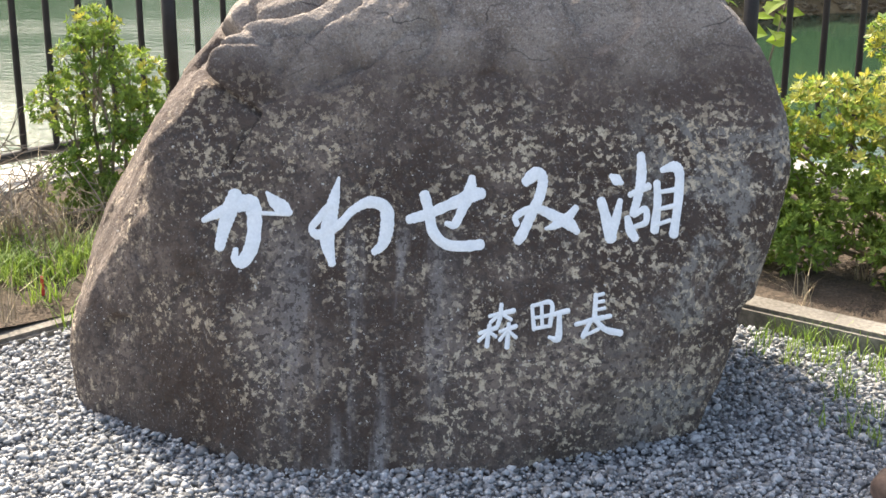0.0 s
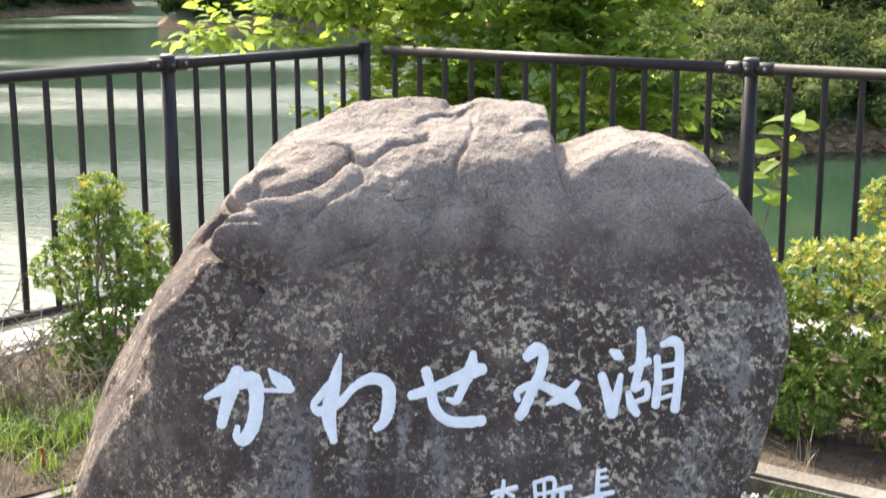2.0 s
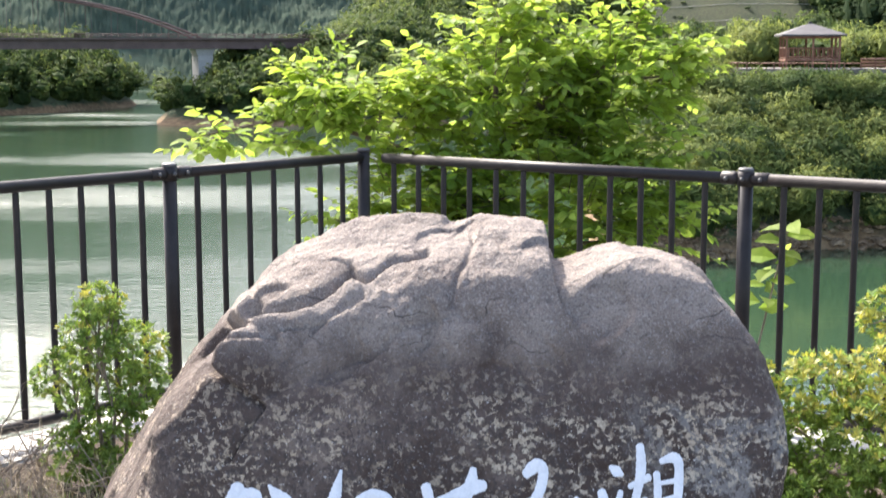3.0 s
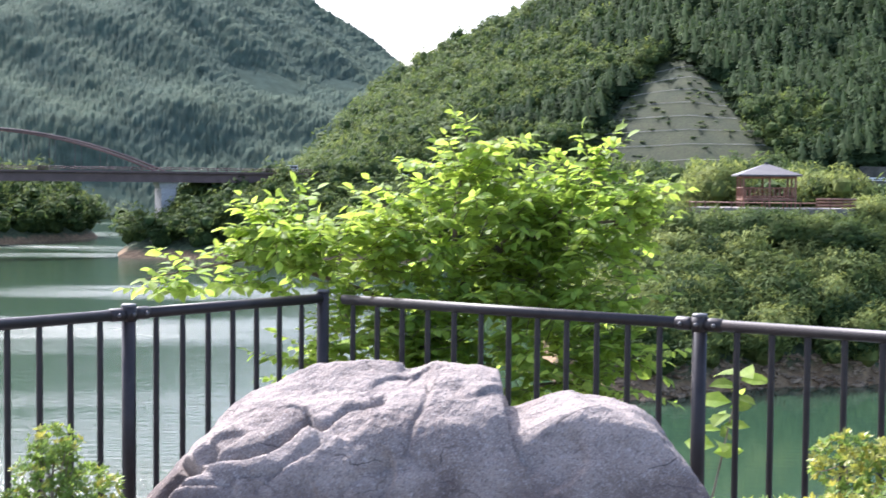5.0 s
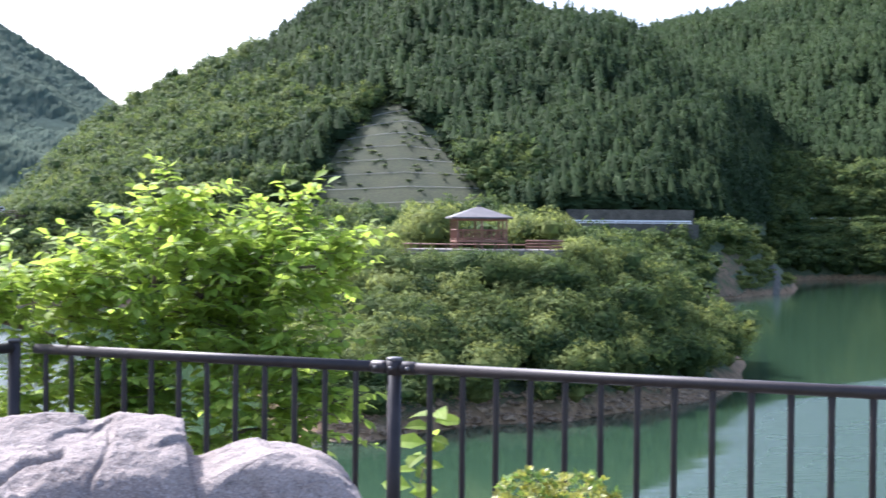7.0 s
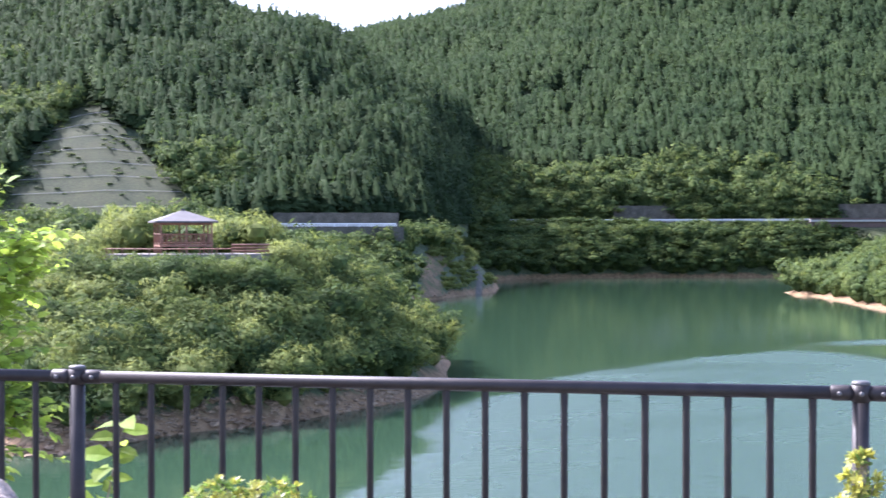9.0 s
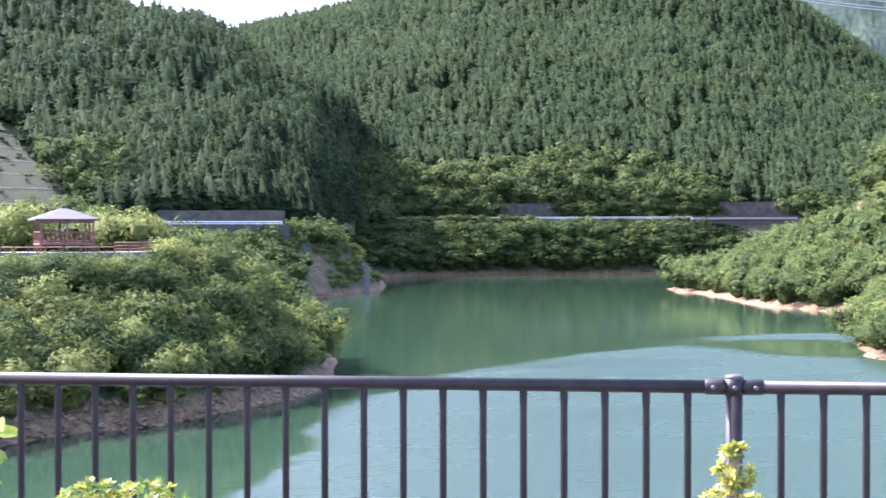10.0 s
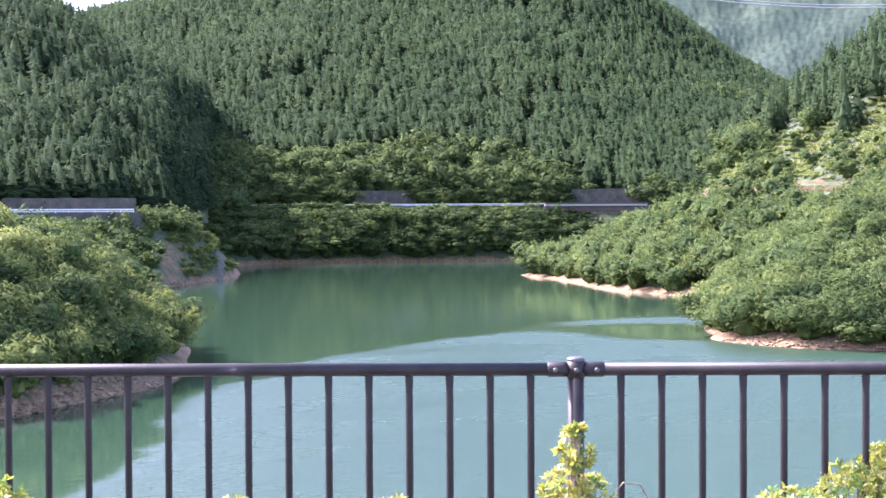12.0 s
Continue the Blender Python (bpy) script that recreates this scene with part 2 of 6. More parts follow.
def lake_water():
    """Green reservoir water: calm reaches that mirror the hills, and reaches ruffled by wind."""
    m = bpy.data.materials.new("lake_water")
    m.use_nodes = True
    nt, n = m.node_tree, m.node_tree.nodes
    link = nt.links.new
    bsdf = n["Principled BSDF"]
    bsdf.inputs["Base Color"].default_value = (0.027, 0.056, 0.031, 1)
    bsdf.inputs["IOR"].default_value = 1.33
    tc = n.new("ShaderNodeTexCoord")
    sep = n.new("ShaderNodeSeparateXYZ")
    link(tc.outputs["Object"], sep.inputs["Vector"])
    x, y = sep.outputs["X"], sep.outputs["Y"]

    def calc(op, a, b=0.0, c=0.0):
        t = n.new("ShaderNodeMath")
        t.operation = op
        for k, v in enumerate((a, b, c)):
            if isinstance(v, (int, float)):
                t.inputs[k].default_value = v
            else:
                link(v, t.inputs[k])
        return t.outputs["Value"]

    def ease(v, lo, hi, a=0.0, b=1.0):
        r = n.new("ShaderNodeMapRange")
        r.interpolation_type = "SMOOTHSTEP"
        for k, q in zip(("From Min", "From Max", "To Min", "To Max"), (lo, hi, a, b)):
            r.inputs[k].default_value = q
        link(v, r.inputs["Value"])
        return r.outputs["Result"]

    def noise_of(scale, stretch=(1, 1, 1), turn=0.0, detail=4.0):
        mp = n.new("ShaderNodeMapping")
        mp.inputs["Scale"].default_value = stretch
        mp.inputs["Rotation"].default_value = (0, 0, turn)
        link(tc.outputs["Object"], mp.inputs["Vector"])
        t = n.new("ShaderNodeTexNoise")
        t.inputs["Scale"].default_value, t.inputs["Detail"].default_value = scale, detail
        link(mp.outputs["Vector"], t.inputs["Vector"])
        return t.outputs["Fac"]

    wander = calc("SUBTRACT", noise_of(0.02, (0.7, 1.6, 1), 0.25, 5.0), 0.5)
    # the wind's edge across the bay: a parabola in plan
    away = calc("SUBTRACT", x, 134.0)
    edge = calc("MULTIPLY_ADD", calc("MULTIPLY", away, away), -0.0078, 172.0)
    inside = calc("MULTIPLY_ADD", wander, 46.0, calc("SUBTRACT", edge, y))
    bay = ease(inside, -4.0, 8.0)
    # lee of the near spur
    lee = n.new("ShaderNodeVectorMath")
    lee.operation = "DISTANCE"
    link(tc.outputs["Object"], lee.inputs[0])
    lee.inputs[1].default_value = (137, 150, 0)
    bay = calc("MULTIPLY", bay, ease(calc("MULTIPLY_ADD", wander, 22.0, lee.outputs["Value"]), 17.0, 26.0))
    # the near water to the west, and cat's paws further up the inlet
    far = n.new("ShaderNodeVectorMath")
    far.operation = "LENGTH"
    link(tc.outputs["Object"], far.inputs[0])
    west = calc("MULTIPLY", ease(calc("MULTIPLY_ADD", wander, 60.0, far.outputs["Value"]), 118.0, 66.0), ease(x, 14.0, 0.0))
    paws = calc("MULTIPLY", ease(noise_of(0.02, (0.45, 1.3, 1), 0.12, 5.0), 0.42, 0.66, 0.12, 0.85), ease(x, 4.0, -24.0))
    ruffle = calc("MAXIMUM", calc("MAXIMUM", bay, west), paws)
    gust = ease(noise_of(0.05, (0.5, 1.4, 1), 0.3, 5.0), 0.3, 0.65, 0.55, 1.0)
    ruffle = calc("MULTIPLY", ruffle, gust)
    link(calc("MULTIPLY_ADD", west, -0.13, ease(ruffle, 0.0, 1.0, 0.05, 0.30)), bsdf.inputs["Roughness"])
    steep = calc("MAXIMUM", calc("MULTIPLY", ruffle, 0.8), calc("MAXIMUM", calc("MULTIPLY", west, gust), ease(x, 10.0, -16.0, 0.0, 0.22)))
    last = None
    for scale, dist, lo in ((0.9, 0.22, 0.05), (3.4, 0.11, 0.02), (9.0, 0.03, 0.0)):
        bp = n.new("ShaderNodeBump")
        bp.inputs["Distance"].default_value = dist
        link(ease(steep, 0.0, 1.0, lo, 1.0), bp.inputs["Strength"])
        link(noise_of(scale, (0.6, 1.5, 1), 0.5, 5.0), bp.inputs["Height"])
        if last:
            link(last, bp.inputs["Normal"])
        last = bp.outputs["Normal"]
    link(last, bsdf.inputs["Normal"])
    return m


def hill_ground():
    """Undergrowth, with a bare earth and rock band above the waterline."""
    m = surf("hill_ground", [(0.3, (0.048, 0.07, 0.03)), (0.7, (0.09, 0.11, 0.05))], scale=0.2, fine=1.2, vary=0.4, bump=0.8, dist=0.5, rough=0.95)
    nt, n = m.node_tree, m.node_tree.nodes
    geo = n.new("ShaderNodeNewGeometry")
    sep = n.new("ShaderNodeSeparateXYZ")
    nt.links.new(geo.outputs["Position"], sep.inputs["Vector"])
    nz = n.new("ShaderNodeTexNoise")
    nz.inputs["Scale"].default_value, nz.inputs["Detail"].default_value = 0.35, 5
    nt.links.new(geo.outputs["Position"], nz.inputs["Vector"])
    ma = n.new("ShaderNodeMath")
    ma.operation = "MULTIPLY_ADD"
    nt.links.new(nz.outputs["Fac"], ma.inputs[0])
    ma.inputs[1].default_value = 3.0
    nt.links.new(sep.outputs["Z"], ma.inputs[2])
    mr = n.new("ShaderNodeMapRange")
    mr.inputs["From Min"].default_value, mr.inputs["From Max"].default_value = WATER + 3.3, WATER + 2.5
    nt.links.new(ma.outputs["Value"], mr.inputs["Value"])
    earth = n.new("ShaderNodeValToRGB")
    earth.color_ramp.elements[0].position, earth.color_ramp.elements[1].position = 0.35, 0.65
    earth.color_ramp.elements[0].color, earth.color_ramp.elements[1].color = (0.165, 0.100, 0.048, 1), (0.31, 0.205, 0.105, 1)
    n2 = n.new("ShaderNodeTexNoise")
    n2.inputs["Scale"].default_value, n2.inputs["Detail"].default_value = 1.1, 6
    nt.links.new(geo.outputs["Position"], n2.inputs["Vector"])
    nt.links.new(n2.outputs["Fac"], earth.inputs["Fac"])
    mix = n.new("ShaderNodeMix")
    mix.data_type = "RGBA"
    bsdf = n["Principled BSDF"]
    old = bsdf.inputs["Base Color"].links[0].from_socket
    nt.links.new(mr.outputs["Result"], mix.inputs["Factor"])
    nt.links.new(old, mix.inputs["A"])
    nt.links.new(earth.outputs["Color"], mix.inputs["B"])
    nt.links.new(mix.outputs["Result"], bsdf.inputs["Base Color"])
    return m


def gravel_bed():
    """Packed crushed stone, each chip with its own tone."""
    m = bpy.data.materials.new("gravel_bed")
    m.use_nodes = True
    nt, n = m.node_tree, m.node_tree.nodes
    link = nt.links.new
    bsdf = n["Principled BSDF"]
    geo = n.new("ShaderNodeTexCoord")
    v = n.new("ShaderNodeTexVoronoi")
    v.inputs["Scale"].default_value = 85
    link(geo.outputs["Object"], v.inputs["Vector"])
    sep = n.new("ShaderNodeSeparateColor")
    link(v.outputs["Color"], sep.inputs["Color"])
    ramp = n.new("ShaderNodeValToRGB")
    ramp.color_ramp.elements[0].color, ramp.color_ramp.elements[1].color = (0.10, 0.102, 0.108, 1), (0.36, 0.36, 0.365, 1)
    link(sep.outputs["Red"], ramp.inputs["Fac"])
    big = n.new("ShaderNodeTexNoise")
    big.inputs["Scale"].default_value, big.inputs["Detail"].default_value = 1.3, 6
    link(geo.outputs["Object"], big.inputs["Vector"])
    hsv = n.new("ShaderNodeHueSaturation")
    mr = n.new("ShaderNodeMapRange")
    mr.inputs["From Min"].default_value, mr.inputs["From Max"].default_value = 0.3, 0.7
    mr.inputs["To Min"].default_value, mr.inputs["To Max"].default_value = 0.75, 1.15
    link(big.outputs["Fac"], mr.inputs["Value"])
    link(mr.outputs["Result"], hsv.inputs["Value"])
    link(ramp.outputs["Color"], hsv.inputs["Color"])
    link(hsv.outputs["Color"], bsdf.inputs["Base Color"])
    bsdf.inputs["Roughness"].default_value = 0.9
    bp = n.new("ShaderNodeBump")
    bp.invert = True
    bp.inputs["Strength"].default_value, bp.inputs["Distance"].default_value = 1.0, 0.01
    link(v.outputs["Distance"], bp.inputs["Height"])
    link(bp.outputs["Normal"], bsdf.inputs["Normal"])
    return m


STONE = boulder_stone()
LAKE = lake_water()
HILL = hill_ground()
PAINT = surf("white_paint", [(0.3, (0.74, 0.76, 0.78)), (0.7, (0.84, 0.85, 0.86))], scale=30, fine=160, vary=0.06, bump=0.25, dist=0.002, rough=0.5)
RAIL = surf("brown_painted_steel", [(0.35, (0.020, 0.016, 0.015)), (0.7, (0.034, 0.027, 0.025))], scale=14, fine=220, vary=0.25, bump=0.12, dist=0.001, rough=0.5, spec=0.35)
SHORE = surf("shore_stone", [(0.3, (0.17, 0.112, 0.062)), (0.7, (0.33, 0.235, 0.14))], scale=0.8, fine=5, vary=0.3, bump=0.3, dist=0.05, rough=0.9, island=0.35)
STEEL = surf("grey_cap", [(0.3, (0.08, 0.075, 0.07)), (0.7, (0.14, 0.135, 0.13))], scale=40, fine=200, vary=0.2, bump=0.2, dist=0.001, rough=0.5, metal=0.3)
CONCRETE = surf("concrete", [(0.3, (0.33, 0.31, 0.28)), (0.7, (0.50, 0.48, 0.44))], scale=5, fine=90, vary=0.2, bump=0.5, dist=0.004, rough=0.9)
WALLC = surf("old_concrete_wall", [(0.3, (0.055, 0.053, 0.040)), (0.7, (0.125, 0.118, 0.090))], scale=0.4, fine=3, vary=0.3, bump=0.4, dist=0.1, rough=0.95)
KERB = surf("weathered_kerb", [(0.3, (0.13, 0.115, 0.095)), (0.7, (0.25, 0.23, 0.20))], scale=7, fine=80, vary=0.3, bump=0.6, dist=0.005, rough=0.95)
SOIL = surf("soil", [(0.3, (0.045, 0.032, 0.022)), (0.7, (0.11, 0.08, 0.055))], scale=12, fine=90, vary=0.4, bump=0.9, dist=0.02, rough=1.0)
GRAVEL_BED = gravel_bed()
GRAVEL = surf("gravel_stone", [(0.3, (0.235, 0.24, 0.25)), (0.7, (0.37, 0.37, 0.37))], scale=20, fine=140, vary=0.3, bump=0.3, dist=0.002, rough=0.8, island=0.55)
EARTH = surf("bare_earth", [(0.34, (0.055, 0.085, 0.022)), (0.5, (0.115, 0.090, 0.040)), (0.68, (0.20, 0.130, 0.068))], scale=0.35, fine=2.5, vary=0.35, bump=0.7, dist=0.2, rough=0.95)
ROCK = surf("brown_stone", [(0.3, (0.12, 0.075, 0.055)), (0.7, (0.24, 0.16, 0.12))], scale=9, fine=90, vary=0.25, bump=0.4, dist=0.004, rough=0.6)
BARK = surf("bark", [(0.3, (0.07, 0.05, 0.035)), (0.7, (0.17, 0.125, 0.09))], scale=14, fine=120, vary=0.3, bump=0.7, dist=0.006, rough=0.95)
TWIG = surf("dry_twig", [(0.3, (0.16, 0.12, 0.09)), (0.7, (0.33, 0.27, 0.21))], scale=12, fine=120, vary=0.3, bump=0.3, dist=0.002, rough=0.95)
LEAF = surf("broad_leaf", [(0.3, (0.175, 0.28, 0.042)), (0.7, (0.31, 0.40, 0.08))], scale=2.2, fine=60, vary=0.2, bump=0.2, dist=0.004, rough=0.6, spec=0.22, island=0.3, through_light=0.55)
LEAF_ONE = surf("broad_leaf_single", [(0.3, (0.175, 0.28, 0.042)), (0.7, (0.31, 0.40, 0.08))], scale=2.2, fine=60, vary=0.2, bump=0.2, dist=0.004, rough=0.6, spec=0.22, each=0.3, through_light=0.55)
AZALEA = surf("azalea_leaf", [(0.3, (0.10, 0.18, 0.035)), (0.7, (0.22, 0.30, 0.065))], scale=5, fine=70, vary=0.25, bump=0.0, rough=0.6, spec=0.2, island=0.4, through_light=0.35)
AZALEA_Y = surf("young_azalea_leaf", [(0.3, (0.22, 0.26, 0.04)), (0.7, (0.39, 0.37, 0.075))], scale=5, fine=70, vary=0.25, bump=0.0, rough=0.45, island=0.35, through_light=0.35)
GRASS = surf("grass", [(0.3, (0.11, 0.20, 0.03)), (0.7, (0.24, 0.33, 0.07))], scale=6, fine=80, vary=0.3, bump=0.0, rough=0.6, island=0.4, through_light=0.3)
STRAW = surf("dry_grass", [(0.3, (0.26, 0.20, 0.12)), (0.7, (0.45, 0.37, 0.24))], scale=6, fine=80, vary=0.3, bump=0.0, rough=0.8, island=0.3)
WOODS = surf("broadleaf_wood", [(0.32, (0.040, 0.069, 0.023)), (0.5, (0.072, 0.107, 0.032)), (0.7, (0.126, 0.160, 0.045))], scale=0.2, fine=1.3, vary=0.28, bump=0.0, rough=0.8, island=0.25, through_light=0.35, detail=3, spec=0.12)
YOUNG = surf("young_wood", [(0.32, (0.125, 0.165, 0.045)), (0.7, (0.205, 0.235, 0.07))], scale=0.4, fine=1.8, vary=0.25, bump=0.0, rough=0.8, island=0.25, through_light=0.35, detail=3, spec=0.12)
CEDAR = surf("cedar_wood", [(0.3, (0.026, 0.048, 0.019)), (0.7, (0.047, 0.074, 0.027))], scale=0.05, fine=0.25, vary=0.25, bump=0.0, rough=0.85, island=0.12, through_light=0.3, detail=3, spec=0.1)
# distant woods: haze put into the base colour as a paler, bluer green
FARWOOD_HAZED = surf("distant_wood_hazed", [(0.3, (0.095, 0.138, 0.108)), (0.7, (0.135, 0.180, 0.126))], scale=0.025, fine=0.16, vary=0.2, bump=0.2, dist=0.8, rough=0.9, island=0.06, detail=3, spec=0.05, through_light=0.5)
SLOPE = surf("grassed_slope", [(0.3, (0.020, 0.031, 0.008)), (0.7, (0.040, 0.046, 0.014))], scale=0.16, fine=1.6, vary=0.45, bump=0.6, dist=0.2, rough=0.95)
WOOD = surf("red_brown_timber", [(0.3, (0.16, 0.075, 0.045)), (0.7, (0.27, 0.14, 0.085))], scale=1.5, fine=12, vary=0.25, bump=0.2, dist=0.01, rough=0.7)
ROOF = surf("grey_roof", [(0.3, (0.058, 0.055, 0.053)), (0.7, (0.095, 0.09, 0.086))], scale=1.0, fine=9, vary=0.15, bump=0.2, dist=0.02, rough=0.6)
GIRDER = surf("brown_girder", [(0.3, (0.10, 0.062, 0.052)), (0.7, (0.16, 0.10, 0.085))], scale=0.4, fine=4, vary=0.2, bump=0.1, dist=0.02, rough=0.6)
WHITE = surf("white_metal", [(0.3, (0.72, 0.73, 0.74)), (0.7, (0.82, 0.82, 0.82))], scale=1.0, fine=8, vary=0.08, bump=0.0, rough=0.45)
DARK = surf("dark_glass", [(0.3, (0.02, 0.022, 0.025)), (0.7, (0.03, 0.032, 0.035))], scale=1.0, fine=8, vary=0.1, bump=0.0, rough=0.15)
RED = surf("red_plastic", [(0.3, (0.55, 0.03, 0.03)), (0.7, (0.70, 0.07, 0.06))], scale=20, fine=90, vary=0.15, bump=0.1, dist=0.001, rough=0.5)
CABLE = surf("grey_cable", [(0.3, (0.35, 0.35, 0.36)), (0.7, (0.45, 0.45, 0.46))], scale=0.5, fine=5, vary=0.1, bump=0.0, rough=0.4, metal=0.6)

# ---- the two runs of the fence, in plan ----
CORNER, POST_L, POST_R, POST_RR = Vector((-0.515, 6.861, 0)), Vector((-1.253, 5.916, 0)), Vector((1.161, 5.732, 0)), Vector((3.641, 4.043, 0))
DIR_L = (POST_L - CORNER).normalized()
DIR_R = (POST_RR - POST_R).normalized()
OUT_L = Vector((-DIR_L.y, DIR_L.x, 0))
OUT_L = OUT_L if OUT_L.y > 0 else -OUT_L
OUT_R = Vector((-DIR_R.y, DIR_R.x, 0))
OUT_R = OUT_R if OUT_R.y > 0 else -OUT_R


# ---- ground, lake ----
def build_ground():
    ring = np.concatenate([[0.01], np.geomspace(0.4, 60, 46), np.geomspace(75, 4000, 16)])
    ang = np.linspace(0, 2 * math.pi, 145)
    r, a = np.meshgrid(ring, ang, indexing="ij")
    x, y = r * np.sin(a), 3 + r * np.cos(a)
    sl = (x - CORNER.x) * OUT_L.x + (y - CORNER.y) * OUT_L.y
    sr = (x - CORNER.x) * OUT_R.x + (y - CORNER.y) * OUT_R.y
    s = np.maximum(np.maximum(sl, sr) - 0.25, 0)
    z = -np.minimum(s * 0.75, 24.0) + 0.006 * waves(x * 3, y * 3, seed=3) - 0.012
    ob = grid_mesh("ground", np.stack([x, y, z], -1), GRAVEL_BED)
    tagged(ob, "grey gravel forecourt falling away to the lake bed", "ground", kind="structure")


def build_water():
    n = 40
    x, y = np.meshgrid(np.linspace(-2500, 2500, n), np.linspace(14, 3500, n), indexing="xy")
    ob = grid_mesh("water", np.stack([x, y, np.full_like(x, WATER)], -1), LAKE)
    tagged(ob, "green reservoir water, calm and ruffled in places", "lake", kind="structure")


build_ground()
build_water()


# ---- trees of the hills ----
def ico(level=1):
    bm = bmesh.new()
    bmesh.ops.create_icosphere(bm, subdivisions=level, radius=1.0)
    t = np.array([[v.co[:] for v in f.verts] for f in bm.faces])
    bm.free()
    return t


ICO1 = ico(1)


def flakes(r, p, nrm, size, two=True, long=1.0):
    """Leaf flakes at places p, facing about nrm."""
    n = len(p)
    nrm = nrm / np.linalg.norm(nrm, axis=1, keepdims=True)
    a = np.cross(nrm, r.normal(size=(n, 3)))
    a /= np.linalg.norm(a, axis=1, keepdims=True)
    b = np.cross(nrm, a)
    s = (size * r.uniform(0.6, 1.35, n))[:, None]
    q0, q1, q2, q3 = p - a * s * long, p + b * s * 0.55, p + a * s * long, p - b * s * 0.55
    t = np.stack([q0, q1, q2], 1)
    return np.concatenate([t, np.stack([q0, q2, q3], 1)]) if two else t


def broad_template(seed, lumps=7, n=220, leaf=0.13, two=False):
    """A broadleaf crown of unit size: lumps covered with flakes, on a low core."""
    r = np.random.default_rng(seed)
    c = r.normal(size=(lumps, 3)) * (0.34, 0.34, 0.22)
    c[:, 2] = np.abs(c[:, 2]) + 0.42
    rad = r.uniform(0.26, 0.42, lumps)
    k = r.integers(0, lumps, n)
    d = r.normal(size=(n, 3)) + (0, 0, 0.35)
    d /= np.linalg.norm(d, axis=1, keepdims=True)
    p = c[k] + d * (rad[k] * r.uniform(0.86, 1.16, n))[:, None]
    t = [flakes(r, p, d + r.normal(size=(n, 3)) * 0.55, leaf, two)]
    lean = [np.concatenate([d, d]) if two else d]
    for i in range(lumps):
        t.append(ICO1 * (rad[i] * 0.56) * (1, 1, 0.95) + c[i])
        lean.append(ICO1.mean(axis=1))
    t.append(ICO1 * (0.3, 0.3, 0.45) + (0, 0, 0.25))
    lean.append(ICO1.mean(axis=1))
    return np.concatenate(t), np.concatenate(lean)


def cedar_template(seed, n=115, wide=0.21, leaf=0.075):
    """A cedar of unit height: a core cone with drooping sprays."""
    r = np.random.default_rng(seed)
    h = 1 - np.sqrt(r.uniform(0, 1, n)) * 0.84
    a = r.uniform(0, 6.283, n)
    rad = wide * (1 - h) ** 0.55 * r.uniform(0.75, 1.2, n) + 0.012
    p = np.stack([rad * np.cos(a), rad * np.sin(a), h], 1)
    nrm = np.stack([np.cos(a), np.sin(a), np.full(n, 0.8)], 1) + r.normal(size=(n, 3)) * 0.45
    t = [flakes(r, p, nrm, leaf, False, 1.0)]
    k = np.arange(7) * 6.2832 / 7
    for z0, z1, w in ((0.12, 0.62, 1.0), (0.45, 1.0, 0.62)):
        for i in range(7):
            j = (i + 1) % 7
            t.append(np.array([[[wide * w * 0.8 * math.cos(k[i]), wide * w * 0.8 * math.sin(k[i]), z0], [wide * w * 0.8 * math.cos(k[j]), wide * w * 0.8 * math.sin(k[j]), z0], [0, 0, z1]]]))
    t.append(np.array([[[-0.012, 0, -0.05], [0.012, 0, -0.05], [0, 0.01, 0.4]]]))
    t = np.concatenate(t)
    out = t.mean(axis=1) * (1, 1, 0) + (0, 0, 0.06)
    return t, out / np.linalg.norm(out, axis=1, keepdims=True)


def planted(templates, places, height, spread, r, lift=0.15, tall=(0.62, 1.32)):
    """Copies of the templates at the places: triangles, and rounded normals (lift: how far they lean upwards)."""
    out, soft = [], []
    which = r.integers(0, len(templates), len(places))
    for i, (t, lean) in enumerate(templates):
        p = places[which == i]
        if not len(p):
            continue
        a = r.uniform(0, 6.283, len(p))
        h = height * r.uniform(*tall, len(p))
        w = spread * r.uniform(0.8, 1.25, len(p))
        ca, sn = np.cos(a)[:, None, None], np.sin(a)[:, None, None]
        x = (t[None, :, :, 0] * ca - t[None, :, :, 1] * sn) * w[:, None, None]
        y = (t[None, :, :, 0] * sn + t[None, :, :, 1] * ca) * w[:, None, None]
        z = t[None, :, :, 2] * h[:, None, None]
        v = np.stack([x, y, np.broadcast_to(z, x.shape)], -1) + p[:, None, None, :]
        out.append(v.reshape(-1, 3, 3))
        flat = np.cross(t[:, 1] - t[:, 0], t[:, 2] - t[:, 0])
        flat /= np.linalg.norm(flat, axis=1, keepdims=True) + 1e-9
        c = t.mean(axis=1) - (0, 0, 0.38)
        c /= np.linalg.norm(c, axis=1, keepdims=True) + 1e-9
        flat *= np.sign(np.sum(flat * c, axis=1))[:, None]
        q = (c * 0.45 + lean * 0.75) * (1 - lift) + flat * 0.8 * (1 - lift) ** 3 + (0, 0, lift)
        q /= np.linalg.norm(q, axis=1, keepdims=True)
        nx = q[None, :, 0] * ca[:, :, 0] - q[None, :, 1] * sn[:, :, 0]
        ny = q[None, :, 0] * sn[:, :, 0] + q[None, :, 1] * ca[:, :, 0]
        soft.append(np.stack([nx, ny, np.broadcast_to(q[None, :, 2], nx.shape)], -1).reshape(-1, 3))
    return np.concatenate(out), np.concatenate(soft)


FAR_BROAD = [broad_template(i, 3, 95, 0.13) for i in range(4)]
MID_BROAD = [broad_template(20 + i, 6, 230, 0.10) for i in range(5)]
NEAR_BROAD = [broad_template(40 + i, 8, 950, 0.072) for i in range(6)]
